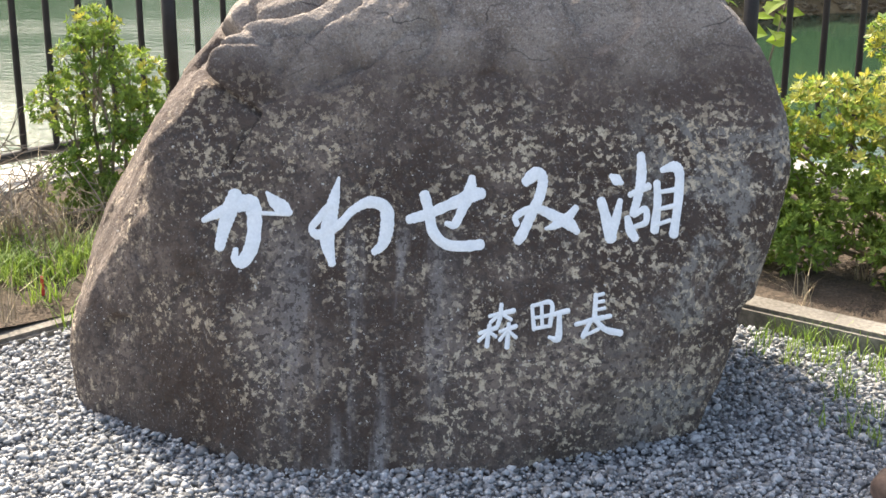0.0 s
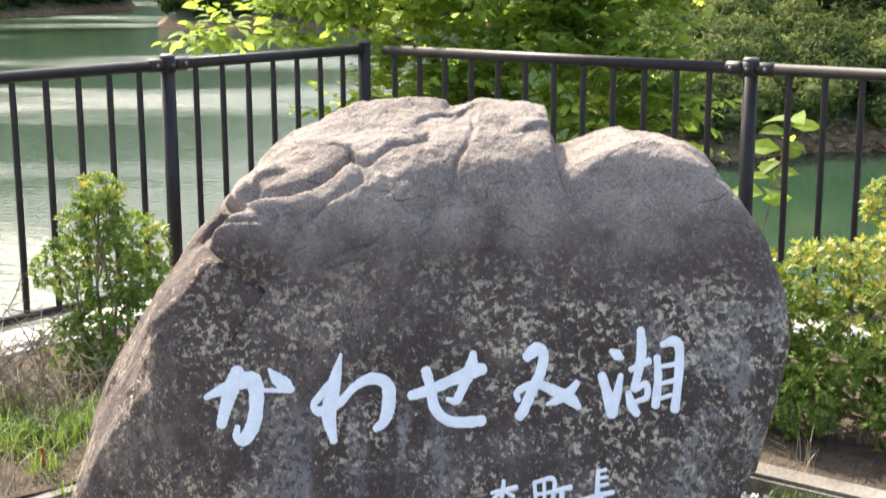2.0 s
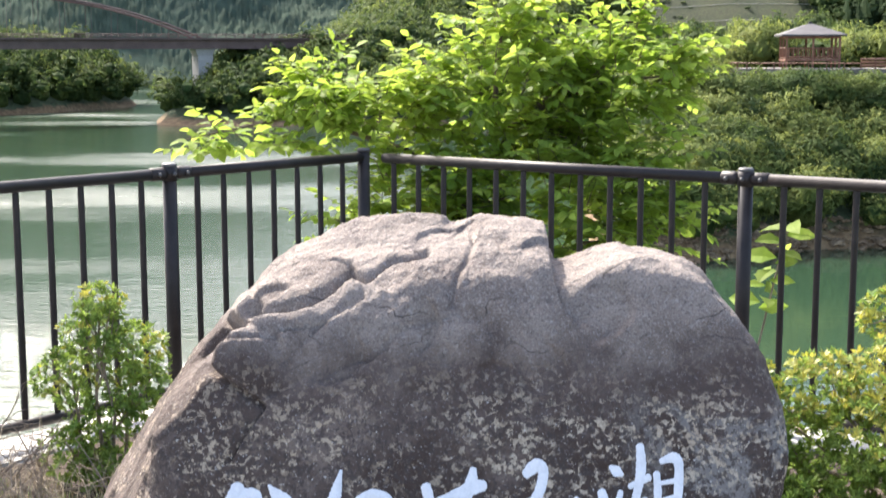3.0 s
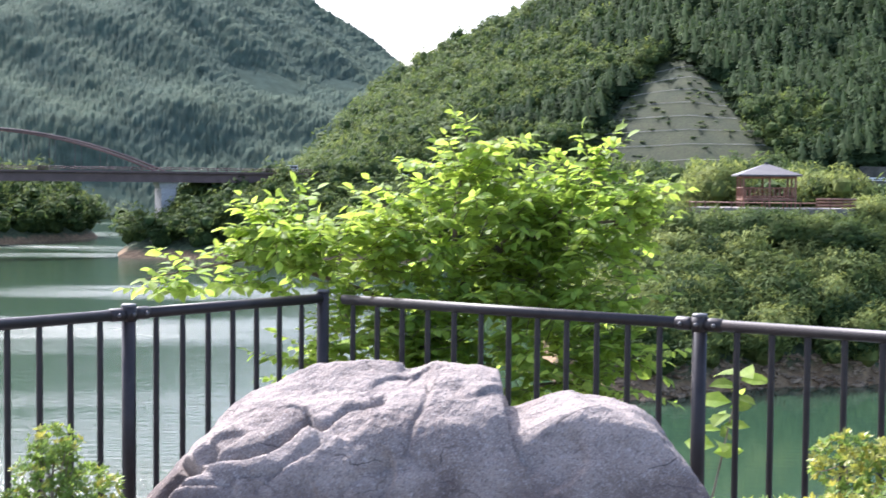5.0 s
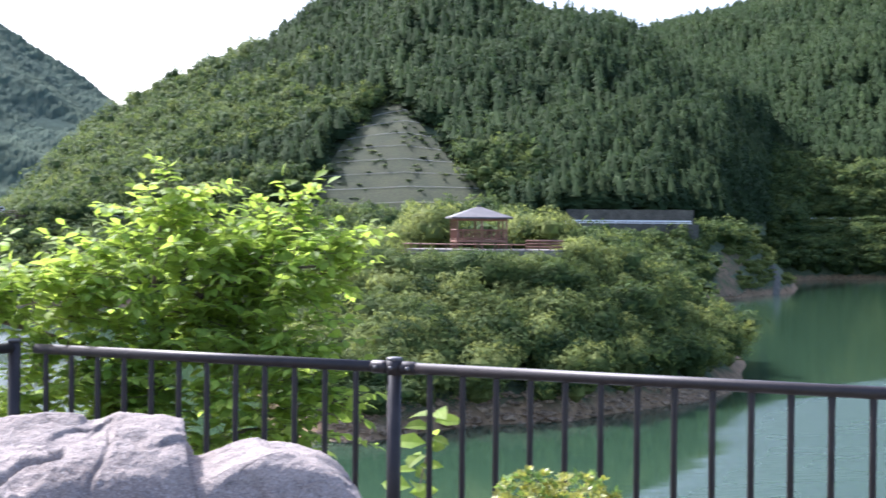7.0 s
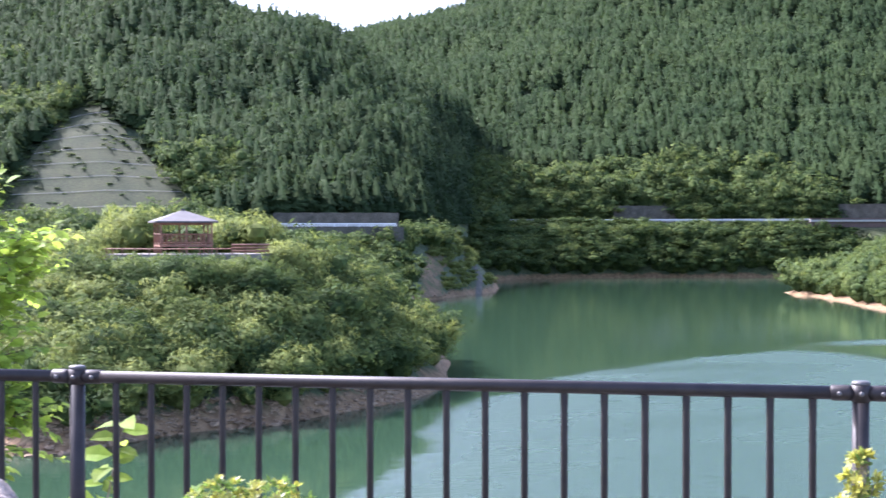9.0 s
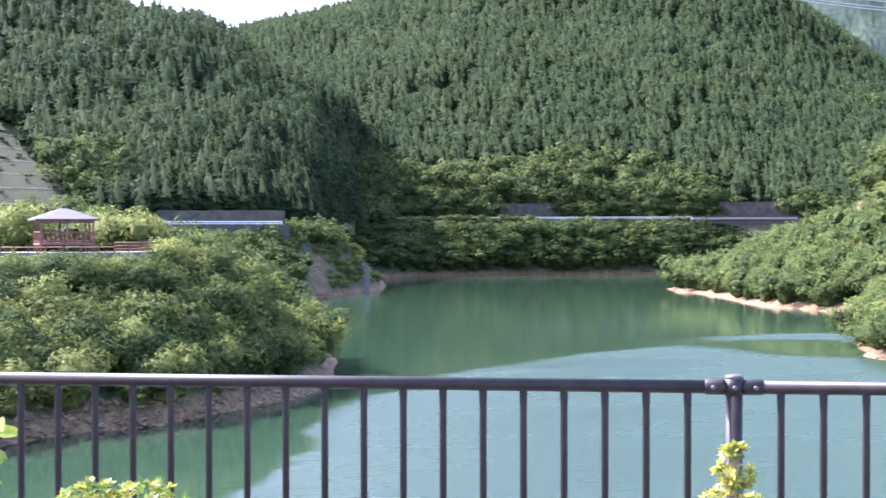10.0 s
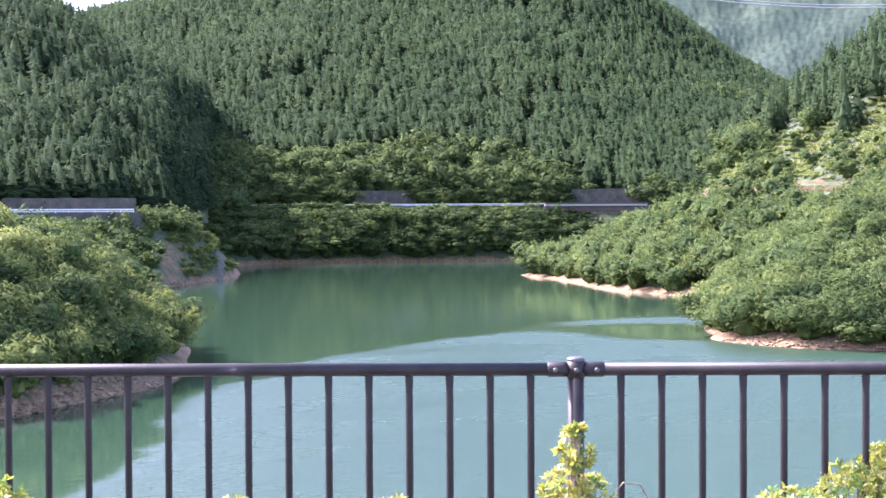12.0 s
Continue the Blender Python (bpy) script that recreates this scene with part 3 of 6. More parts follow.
CEDARS = [cedar_template(60 + i, 78, 0.21, 0.085) for i in range(6)]


class Hill:
    """A hillside from a shore or foot line up to a crest, given by bearing, distances and crest height."""

    def __init__(self, cols, foot=WATER - 1.5, bow=0.8, rough=1.0, seed=0, back=0.7):
        self.az, self.d0, self.d1, self.z1 = np.array(cols, dtype=float).T
        self.foot, self.bow, self.rough, self.seed, self.back = foot, bow, rough, seed, back

    def at(self, u, v):
        az = self.az[0] + (self.az[-1] - self.az[0]) * u
        f = lambda c: np.interp(az, self.az, c)
        d0, d1, z1 = f(self.d0), f(self.d1), f(self.z1)
        d = d0 + (d1 - d0) * v
        up = np.where(v <= 1, np.clip(v, 0, 1) ** self.bow, 1 - (v - 1) * self.back)
        z = self.foot + (z1 - self.foot) * up
        x, y = d * np.sin(np.radians(az)), d * np.cos(np.radians(az))
        z = z + self.rough * np.clip(v * 1.6, 0, 1) * waves(x / (9 * self.rough + 6), y / (9 * self.rough + 6), seed=self.seed)
        return np.stack([x, y, z], -1)

    def build(self, label, nu=90, nv=36, top=1.7, material=None):
        u, v = np.meshgrid(np.linspace(0, 1, nu), np.linspace(0, top, nv), indexing="ij")
        ob = grid_mesh("hill", self.at(u, v), material or HILL)
        return tagged(ob, label, "hill", kind="structure")

    def scatter(self, n, r, v0=0.0, v1=1.15, low=WATER + 2.2, keep=None):
        u, v = r.uniform(0, 1, n), r.uniform(v0, v1, n)
        p = self.at(u, v)
        ok = p[:, 2] > low
        if keep is not None:
            ok &= keep(u, v, p)
        return p[ok]


def crest(rows):
    """Columns for a Hill from (bearing, foot distance, crest distance, crest elevation angle)."""
    return [(a, d0, d1, 1.6 + d1 * math.tan(radians(e))) for a, d0, d1, e in rows]


def forest(name, trees, material, label):
    tagged(soup(name, trees[0], material, soft=trees[1]), label, "forest", kind="stuff")


def far_canopy(h, nu, nv, label):
    """The closed canopy of a forest too far off to tell single leaves."""
    u, v = np.meshgrid(np.linspace(0, 1, nu), np.linspace(0, 1.15, nv), indexing="ij")
    p = h.at(u, v)
    x, y = p[..., 0], p[..., 1]
    p[..., 2] += 4 + 5.0 * waves(x / 26, y / 26, seed=31) + 1.1 * np.abs(waves(x / 5.0, y / 9.0, seed=33)) + rng.normal(size=x.shape) * 0.62
    tagged(grid_mesh("forest", p, FARWOOD_HAZED), label, "forest", kind="stuff")


# distant mountains
far_left = Hill(crest([(-22, 590, 1000, 12.2), (-18, 600, 1000, 11.8), (-12, 620, 980, 10.5), (-9, 630, 970, 8.95), (-6.1, 640, 950, 7.05), (-4, 640, 940, 5.9), (-2, 650, 920, 4.85), (1, 650, 900, 3.8)]), rough=7, seed=1, bow=0.9)
far_left.build("distant wooded mountainside above the lake", material=FARWOOD_HAZED)
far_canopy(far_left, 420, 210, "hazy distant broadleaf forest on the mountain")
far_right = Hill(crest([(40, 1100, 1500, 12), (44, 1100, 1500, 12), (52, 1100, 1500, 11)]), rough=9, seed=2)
far_right.build("far wooded mountain beyond the lake", 50, 24, material=FARWOOD_HAZED)
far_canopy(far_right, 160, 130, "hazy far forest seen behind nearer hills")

# middle hill with the reinforced slope
mid = Hill(crest([(-6.2, 372, 395, -0.2), (-5.2, 356, 430, 0.4), (-4.6, 352, 460, 2.0), (-2.1, 352, 500, 4.1), (-0.6, 352, 500, 4.7), (2.1, 352, 500, 6.2), (5.3, 352, 500, 8.1), (9, 352, 500, 9.6), (12, 352, 500, 9.2), (14.3, 352, 500, 8.3), (16.5, 354, 510, 8.1), (18.8, 360, 540, 7.3), (21.5, 400, 570, 6.0), (23.5, 470, 600, 4.5)]), foot=0.5, bow=0.9, rough=3, seed=4)
mid.build("steep wooded hill with a road along its foot")


SLOPE_TOP = 0.43


def slope_mid(v):
    return 8.9 - 0.9 * v / SLOPE_TOP


def slope_half(v):
    return np.interp(v, [0.0, 0.37, SLOPE_TOP], [4.3, 1.0, 0.45])


def slope_shape(u, v):
    az = mid.az[0] + (mid.az[-1] - mid.az[0]) * u
    return np.abs(az - slope_mid(v)) / slope_half(v)


def bare(u, v, p):
    az = mid.az[0] + (mid.az[-1] - mid.az[0]) * u
    wall = ((az > 15.2) & (az < 20.9) | (az > -2.4) & (az < 5.4)) & (v < 0.055)
    return ((slope_shape(u, v) > 1.12) | (v > SLOPE_TOP + 0.02)) & ~wall



mid_pts = mid.scatter(4900, rng, 0.02, 1.08, -50, bare)
cedar_side = waves(mid_pts[:, 0] / 40, mid_pts[:, 1] / 40, seed=9) + (mid_pts[:, 2] - 30) / 34 + 1.5 * smooth(12.5, 16.5, np.degrees(np.arctan2(mid_pts[:, 0], mid_pts[:, 1])))
forest("forest", planted(MID_BROAD, mid_pts[cedar_side <= 0.25], 6.5, 7.0, rng, 0.3), WOODS, "dense broadleaf forest on the lower hillside")
forest("forest", planted(CEDARS, mid_pts[cedar_side > 0.25], 9.5, 14.5, rng, 0.4, (0.78, 1.2)), CEDAR, "dark cedar plantation on the upper hillside")

# large mountain across the bay
big = Hill(crest([(17, 480, 700, 5.5), (18.8, 500, 830, 7.9), (22.8, 525, 850, 8.75), (25, 549, 850, 9.8), (26, 550, 850, 10.2), (30, 551, 850, 11), (36, 552, 850, 11), (40, 556, 850, 9.6), (42.7, 557, 850, 7.8), (46.5, 560, 850, 5.0), (49, 560, 850, 3.6)]), foot=5.5, rough=7, seed=5, bow=0.85)
big.build("large cedar-clad mountain across the bay", 120, 40)
bp_ = big.scatter(9400, rng, 0.015, 1.05, -50)
mixed = waves(bp_[:, 0] / 60, bp_[:, 1] / 60, seed=12) - (bp_[:, 2] - 18) / 40 + 2.2 * (waves(bp_[:, 0] / 34, bp_[:, 1] / 34, bp_[:, 2] / 20, seed=14) > 0.55) * smooth(450, 480, bp_[:, 0])
forest("forest", planted(CEDARS, bp_[mixed <= 0.35], 10.5, 15.0, rng, 0.62, (0.82, 1.15)), CEDAR, "even dark green cedar forest covering the mountain")
forest("forest", planted(FAR_BROAD, bp_[mixed > 0.35], 8.0, 9.0, rng, 0.3), WOODS, "lighter broadleaf trees near the mountain foot")

roadside = big.scatter(2600, rng, 0.0, 0.035, -50, lambda u, v, p: ~np.isin(np.floor((np.degrees(np.arctan2(p[:, 0], p[:, 1])) - 29.0) / 3.0), (0, 3)))
forest("forest", planted(MID_BROAD, roadside, 5.0, 7.5, rng), WOODS, "bushes and small trees above the far road")

# wooded bank under the road, across the bay
bank = Hill([(19, 450, 490, 3.5), (24.6, 482, 532, 4.2), (26, 502, 534, 4.4), (30, 516, 536, 4.6), (36.6, 526, 546, 4.8), (44, 536, 560, 4.8)], rough=1.2, seed=6, bow=0.7, back=0.15)
bank.build("wooded lake bank below the road", 70, 16)
bank_az = lambda u: bank.az[0] + (bank.az[-1] - bank.az[0]) * u
forest("forest", planted(MID_BROAD, bank.scatter(760, rng, 0.08, 0.76, keep=lambda u, v, p: (bank_az(u) < 38.4) | (v < 0.4)), 4.6, 9.0, rng), WOODS, "dark broadleaf trees along the far shore")
forest("forest", planted(MID_BROAD, bank.scatter(420, rng, 0.72, 1.05, keep=lambda u, v, p: (bank_az(u) > 24.6) & (bank_az(u) < 38.4)), 2.1, 6.5, rng), WOODS, "low bushes below the far road")
forest("forest", planted(MID_BROAD, bank.scatter(420, rng, 0.7, 1.6, keep=lambda u, v, p: bank_az(u) < 24.8), 8.5, 9.5, rng), WOODS, "tall broadleaf trees in the side valley")

# headland with the boat ramp
ramp_head = Hill([(15, 290, 330, -2.0), (17, 300, 340, -2.5), (19.8, 316, 350, -3.0), (20.6, 320, 360, -1.5), (21.2, 326, 372, 1.0), (22.0, 340, 385, 1.0), (22.9, 354, 395, 0.0), (23.5, 366, 400, -3.0), (24.1, 374, 402, -7.5), (24.5, 380, 404, -11.5), (24.9, 388, 404, -15.0)], rough=1.2, seed=7, bow=0.8, back=0.2)
ramp_head.build("low headland with a grassy end beside a boat ramp", 50, 18)
forest("forest", planted(MID_BROAD, ramp_head.scatter(330, rng, 0.06, 1.3, WATER + 2.6, lambda u, v, p: (u < 0.77) & ~((u > 0.63) & (v < 0.72))), 3.9, 5.5, rng), WOODS, "broadleaf trees on the low headland")

forest("bushes", planted(MID_BROAD, ramp_head.scatter(900, rng, 0.1, 1.2, WATER + 1.9, lambda u, v, p: (u > 0.70) & (u < 0.985) & (np.abs(u - 0.908) > 0.024) & ~((u < 0.755) & (v < 0.55))), 1.2, 2.4, rng), YOUNG, "grass and low scrub on the headland end")

# left bank and the hump below the bridge
left_bank = Hill([(-24, 345, 405, 1), (-18.4, 369, 420, -1.5), (-16.2, 392, 428, -5), (-15.2, 402, 428, -10), (-14.6, 405, 425, -15)], rough=1.5, seed=8, bow=0.7, back=0.2)
left_bank.build("wooded spur on the near side of the inlet", 60, 18)
forest("forest", planted(MID_BROAD, left_bank.scatter(330, rng, 0.05, 1.2), 7.0, 8.0, rng), WOODS, "shaded broadleaf trees on the lake spur")
hump = Hill([(-13.9, 301, 312, -14.5), (-13.2, 299, 325, -11.0), (-12, 298, 330, -8.0), (-10.5, 298, 332, -4.2), (-8.8, 297, 334, -1.4), (-7.2, 296, 336, 0.4), (-5, 295, 336, 1.0), (0, 290, 334, 1.0), (6, 280, 325, 1.2), (14, 265, 300, 1.0)], rough=1.0, seed=10, bow=0.75, back=0.1)
hump.build("rounded wooded headland beneath the bridge end", 80, 18)
forest("forest", planted(MID_BROAD, hump.scatter(560, rng, 0.05, 1.15, keep=lambda u, v, p: (np.abs(np.degrees(np.arctan2(p[:, 0], p[:, 1])) + 12.1) > 0.75) | (v < 0.5)), 5.2, 6.5, rng), WOODS, "rounded broadleaf trees on the bridge headland")

# peninsula with the shelter
pen = Hill([(3.0, 110, 150, -15.8), (4.2, 106, 150, -9), (6.0, 104, 149, -3.4), (8, 105, 148, -1.6), (12, 114, 147, -0.9), (16, 118, 149, -1.5), (17.9, 124, 153, -3.2), (19.7, 129, 156, -6.8), (21.1, 132, 157, -10.4), (22.2, 135, 157, -13.2), (23.1, 138, 156, -15.6)], rough=0.7, seed=11, bow=0.7, back=0.12)
pen.build("bushy peninsula with a bare rocky shore", 100, 40, 2.6)


def clear_deck(u, v, p):
    az = np.degrees(np.arctan2(p[:, 0], p[:, 1]))
    d = np.hypot(p[:, 0], p[:, 1])
    return ~((az > 8.8) & (az < 15.8) & (d > 132) & (d < 154))


pen_pts = pen.scatter(640, rng, 0.05, 1.05, WATER + 1.7, clear_deck)
fresh = waves(pen_pts[:, 0] / 7, pen_pts[:, 1] / 7, seed=21) + rng.normal(size=len(pen_pts)) * 0.35 > -0.05
forest("shrubs", planted(NEAR_BROAD, pen_pts[~fresh], 3.6, 4.2, rng), WOODS, "dense green shrubs covering the peninsula slope")
forest("shrubs", planted(NEAR_BROAD, pen_pts[fresh], 3.4, 3.6, rng), YOUNG, "paler young-leaved shrubs on the peninsula slope")
forest("shrubs", planted(MID_BROAD, pen.scatter(300, rng, 1.05, 2.5, WATER + 2.4, clear_deck), 3.3, 4.6, rng), WOODS, "young trees on the top of the peninsula")
forest("shrubs", planted(NEAR_BROAD, np.array([(*xy(a, d), -1.5) for a, d in ((13.9, 155), (14.6, 157), (15.3, 153), (9.9, 157), (10.7, 158), (9.0, 153))]), 5.0, 4.2, rng), YOUNG, "bright young trees beside the shelter")
edge_ = np.array([(*xy(rng.uniform(8.6, 15.9), rng.uniform(133, 138.6)), rng.uniform(-4.3, -3.9)) for _ in range(110)])
forest("shrubs", planted(NEAR_BROAD, edge_, 2.7, 3.4, rng), WOODS, "low bushes in front of the terrace")



def shore_rocks(h, n, label):
    """Stones lying on the bare strip above the water."""
    p = h.scatter(n, rng, 0.0, 0.25, WATER - 0.2, lambda u, v, q: q[:, 2] < WATER + 2.2)
    out = []
    for q in p:
        t = ICO1 * (1 + 0.3 * np.sin(ICO1 @ rng.normal(size=(3, 3)) * 2.5)) * (0.08 + 0.3 * rng.uniform() ** 2.5) * rng.uniform(0.7, 1.4, 3) * (1.2, 1.2, 0.6)
        out.append(t + q)
    tagged(soup("shore_rocks", np.concatenate(out), SHORE), label, "rocks", kind="stuff")


shore_rocks(ramp_head, 700, "grey stones at the foot of the headland")
shore_rocks(pen, 2600, "tan stones along the peninsula shore")
# spurs to the right
spur_back = Hill([(36.1, 388, 396, -14.5), (37.4, 347, 390, -13.0), (39.3, 307, 380, -8.5), (40.6, 296, 380, -4.0), (42.4, 285, 380, 1.0), (43.6, 281, 390, 9), (44.7, 278, 400, 22), (47.5, 270, 420, 36), (50.4, 262, 430, 50), (53, 258, 432, 55)], rough=1.6, seed=13, bow=0.85)
spur_back.build("sunlit wooded spur with a bare shore", 70, 30)
TRACK_Z = 8.2


def off_track(u, v, p):
    az = np.degrees(np.arctan2(p[:, 0], p[:, 1]))
    lane = np.abs(p[:, 2] - TRACK_Z) < 1.6
    just_below = (p[:, 2] > TRACK_Z - 7) & (p[:, 2] < TRACK_Z) & (waves(az * 1.6, az, seed=15) > -0.35)
    meadow = (p[:, 2] > TRACK_Z) & (p[:, 2] < 12 + np.clip(az - 44, 0, 6) * 3.0) & (az > 43.6) & (rng.uniform(size=len(az)) < 0.80)
    return ~((az > 42.6) & (lane | just_below)) & ~meadow


sp = spur_back.scatter(1250, rng, 0.02, 1.1, WATER + 0.8, off_track)
high = sp[:, 2] > 22 + 6 * waves(sp[:, 0] / 20, sp[:, 1] / 20, seed=3)
forest("forest", planted(MID_BROAD, sp[~high], 5.2, 5.6, rng), WOODS, "sunlit broadleaf trees on the spur")
forest("forest", planted(CEDARS, sp[high], 11.0, 11.5, rng, 0.3), CEDAR, "cedars on the upper part of the spur")


def spur_place(az, z):
    """The place on the spur's slope at a bearing and a height."""
    vs = np.linspace(0.02, 1.0, 220)
    u = np.full(220, (az - spur_back.az[0]) / (spur_back.az[-1] - spur_back.az[0]))
    q = spur_back.at(u, vs)
    k = min(int(np.searchsorted(np.maximum.accumulate(q[:, 2]), z)), 219)
    f = (z - q[k - 1, 2]) / max(q[k, 2] - q[k - 1, 2], 0.01)
    return q[k - 1] + (q[k] - q[k - 1]) * min(max(f, 0), 1)


def hill_track():
    rows = []
    for az in np.linspace(43.2, 52.6, 60):
        p = spur_place(az, TRACK_Z)
        out = np.array((math.sin(radians(az)), math.cos(radians(az)), 0))
        rows.append([p - out * 2.6 + (0, 0, -1.6), p - out * 1.7 + (0, 0, 0.35), p + out * 1.6 + (0, 0, 0.5), p + out * 2.4 + (0, 0, 1.6 + 0.3 * math.sin(az * 5) + 0.15 * math.sin(az * 13)), p + out * 4.2 + (0, 0, 1.4)])
    tagged(grid_mesh("hill_track", np.array(rows), EARTH, False), "bare tan earth track cut along the spur", "track", kind="structure")
    a, b = np.meshgrid(np.linspace(0, 1, 18), np.linspace(0, 1, 12), indexing="ij")
    rows = np.array([[spur_place(47.0 + 0.9 * x_ + 0.25 * y_, 16 + 5.5 * y_ + 1.2 * math.sin(7 * x_)) for y_ in b[0]] for x_ in a[:, 0]])
    rows[..., 2] += 0.5 * np.sin(np.pi * a) ** 0.4 * np.sin(np.pi * b) ** 0.4 - 0.1
    tagged(grid_mesh("bare_earth", rows, EARTH), "eroded orange-brown earth patch above the track", "earth", kind="structure")


hill_track()
meadow_ = spur_back.scatter(5000, rng, 0.2, 1.0, TRACK_Z + 1.5, lambda u, v, p: (p[:, 2] < 14 + np.clip(np.degrees(np.arctan2(p[:, 0], p[:, 1])) - 44, 0, 6) * 3.0) & (np.degrees(np.arctan2(p[:, 0], p[:, 1])) > 43.4))
forest("tall_grass", planted(FAR_BROAD, meadow_, 1.0, 2.0, rng, 0.5), YOUNG, "bright grass and low scrub above the track")
spur_front = Hill([(43.0, 186, 192, -14.8), (43.8, 180, 200, -13), (45, 177, 215, -9.8), (46.5, 175, 225, -5.5), (48, 173, 232, -2.0), (50.5, 173, 240, 1.6), (53, 173, 240, 3.5)], rough=1.0, seed=14, bow=0.7, back=0.15)
spur_front.build("near wooded spur with a tan rocky shore", 60, 24)
shore_rocks(spur_front, 1200, "tan stones along the near spur")
shore_rocks(spur_back, 1200, "tan stones along the sunlit spur")
forest("forest", planted(NEAR_BROAD, spur_front.scatter(300, rng, 0.03, 1.15, WATER + 0.8), 4.8, 5.6, rng, 0.08), WOODS, "leafy sunlit trees on the nearer spur")

# ---- boulder ----
# facets: outward normal, then a place on the facet, about the middle of the foot
FACETS = np.array([
    (0.07, -0.915, 0.40, 0.0, -0.42, 0.0),
    (0.02, -0.78, 0.62, 0.0, -0.14, 0.80),
    (-0.09, -0.42, 0.90, 0.0, 0.06, 1.035),
    (0.0, 0.96, 0.25, 0.0, 0.58, 0.5),
    (-0.88, -0.20, 0.46, -0.795, 0.0, 0.42),
    (-0.80, -0.10, 0.60, -0.59, 0.0, 0.80),
    (-0.53, -0.12, 0.85, -0.34, 0.0, 1.045),
    (0.17, -0.05, 0.98, 0.20, 0.22, 1.15),
    (0.70, -0.05, 0.70, 0.715, 0.0, 1.015),
    (0.93, 0.08, 0.36, 0.82, 0.0, 0.81),
    (0.975, 0.12, -0.20, 0.835, 0.0, 0.53),
    (0.92, 0.0, -0.40, 0.715, 0.0, 0.13),
    (-0.97, -0.10, -0.25, -0.925, 0.0, 0.1),
    (0.0, 0.0, -1.0, 0.0, 0.0, -0.10),
    (-0.50, -0.82, 0.10, -0.66, -0.24, 0.0),
    (0.42, -0.86, 0.02, 0.48, -0.27, 0.0),
])


def polyline_gap(x, z, pts):
    d = np.full(x.shape, 9.0)
    for (ax, az), (bx, bz) in zip(pts, pts[1:]):
        t = np.clip(((x - ax) * (bx - ax) + (z - az) * (bz - az)) / ((bx - ax) ** 2 + (bz - az) ** 2), 0, 1)
        d = np.minimum(d, np.hypot(x - ax - t * (bx - ax), z - az - t * (bz - az)))
    return d


def build_boulder():
    bm = bmesh.new()
    bmesh.ops.create_icosphere(bm, subdivisions=8, radius=1.0)
    d = np.array([v.co[:] for v in bm.verts])
    c = np.array((0.0, 0.08, 0.5))
    nrm = FACETS[:, :3] / np.linalg.norm(FACETS[:, :3], axis=1, keepdims=True)
    off = np.sum(nrm * (FACETS[:, 3:] - c), axis=1)
    inv = np.maximum(d @ nrm.T, 0) / off
    k = 34.0
    s = np.sum(inv ** k, axis=1) ** (1 / k)
    p = c + d / s[:, None]
    # chipped facets where flakes broke away
    wts = inv ** k
    face_n = wts @ nrm
    face_n /= np.linalg.norm(face_n, axis=1, keepdims=True)
    rc = np.random.default_rng(17)
    p0 = p.copy()
    cut = np.zeros(len(p))
    for i in rc.permutation(len(p))[:300]:
        q0 = p0[i]
        if q0[2] < 0.05 or (face_n[i][1] < -0.8 and q0[2] < 0.80 and q0[0] > -0.5):
            continue
        cn = face_n[i] + rc.normal(0, 0.11, 3)
        cn /= np.linalg.norm(cn)
        size = rc.uniform(0.04, 0.12)
        fall = smooth(size, size * 0.86, np.linalg.norm(p0 - q0, axis=1))
        ex = np.clip((p0 - (q0 - cn * rc.uniform(0.001, 0.006))) @ cn, 0, 0.018) * fall
        cut = np.maximum(cut, ex)
    p = p0 - face_n * cut[:, None]
    x, y, z = p.T
    up = smooth(0.72, 0.95, z)
    front = smooth(0.45, 0.2, y)
    push = 0.009 * waves(x * 3.1, y * 3.1, z * 3.1, 21) + 0.0025 * waves(x * 8, y * 8, z * 8, 22)
    push = push * (0.35 + 0.65 * up + 0.4 * smooth(-0.3, -0.6, x))
    fine = np.array([noise.fractal(Vector(q) * 9.0, 1.0, 2.0, 5) for q in p])
    push += 0.0085 * fine * (0.5 + 0.7 * up)
    grit = np.array([noise.fractal(Vector(q) * 38.0, 0.8, 2.0, 3) for q in p])
    push += 0.003 * grit
    rid = np.array([noise.ridged_multi_fractal(Vector((q[0] * 2.6, q[1] * 2.6, q[2] * 6.5)), 0.9, 2.1, 5, 1.0, 2.0) for q in p])
    push += 0.0055 * (rid - 1.2) * (0.2 + up)
    # ledges across the top, running up to the right
    run = z - 0.24 * x + 0.05 * waves(x * 2.2, y * 2, 0, 30)
    push += up * 0.0022 * np.sin(run * 40 + 2.2 * waves(x * 2, y * 2, z * 2, 31))
    # saddle beside the summit block
    lip = x + 0.25 * (z - 1.05) + 0.012 * waves(x * 0, y * 6, z * 9, 41)
    sad = (0.15 * smooth(0.24, 0.30, lip) + 0.85 * smooth(0.30, 0.345, lip)) * (1 - smooth(0.37, 0.50, x)) * smooth(0.84, 1.02, z)
    push -= 0.085 * sad
    push += 0.03 * smooth(0.03, 0.12, x) * smooth(0.33, 0.27, x) * smooth(1.05, 1.15, z)
    # cracks
    g = polyline_gap(x, z, ((-0.56, 0.86), (-0.44, 0.955), (-0.30, 0.985), (-0.20, 1.035), (-0.165, 1.025), (-0.12, 1.05), (-0.02, 1.08)))
    push -= 0.042 * np.exp(-(g / 0.007) ** 2) * front
    push += 0.005 * np.exp(-((g - 0.024) / 0.022) ** 2) * front * smooth(0.86, 0.96, z)
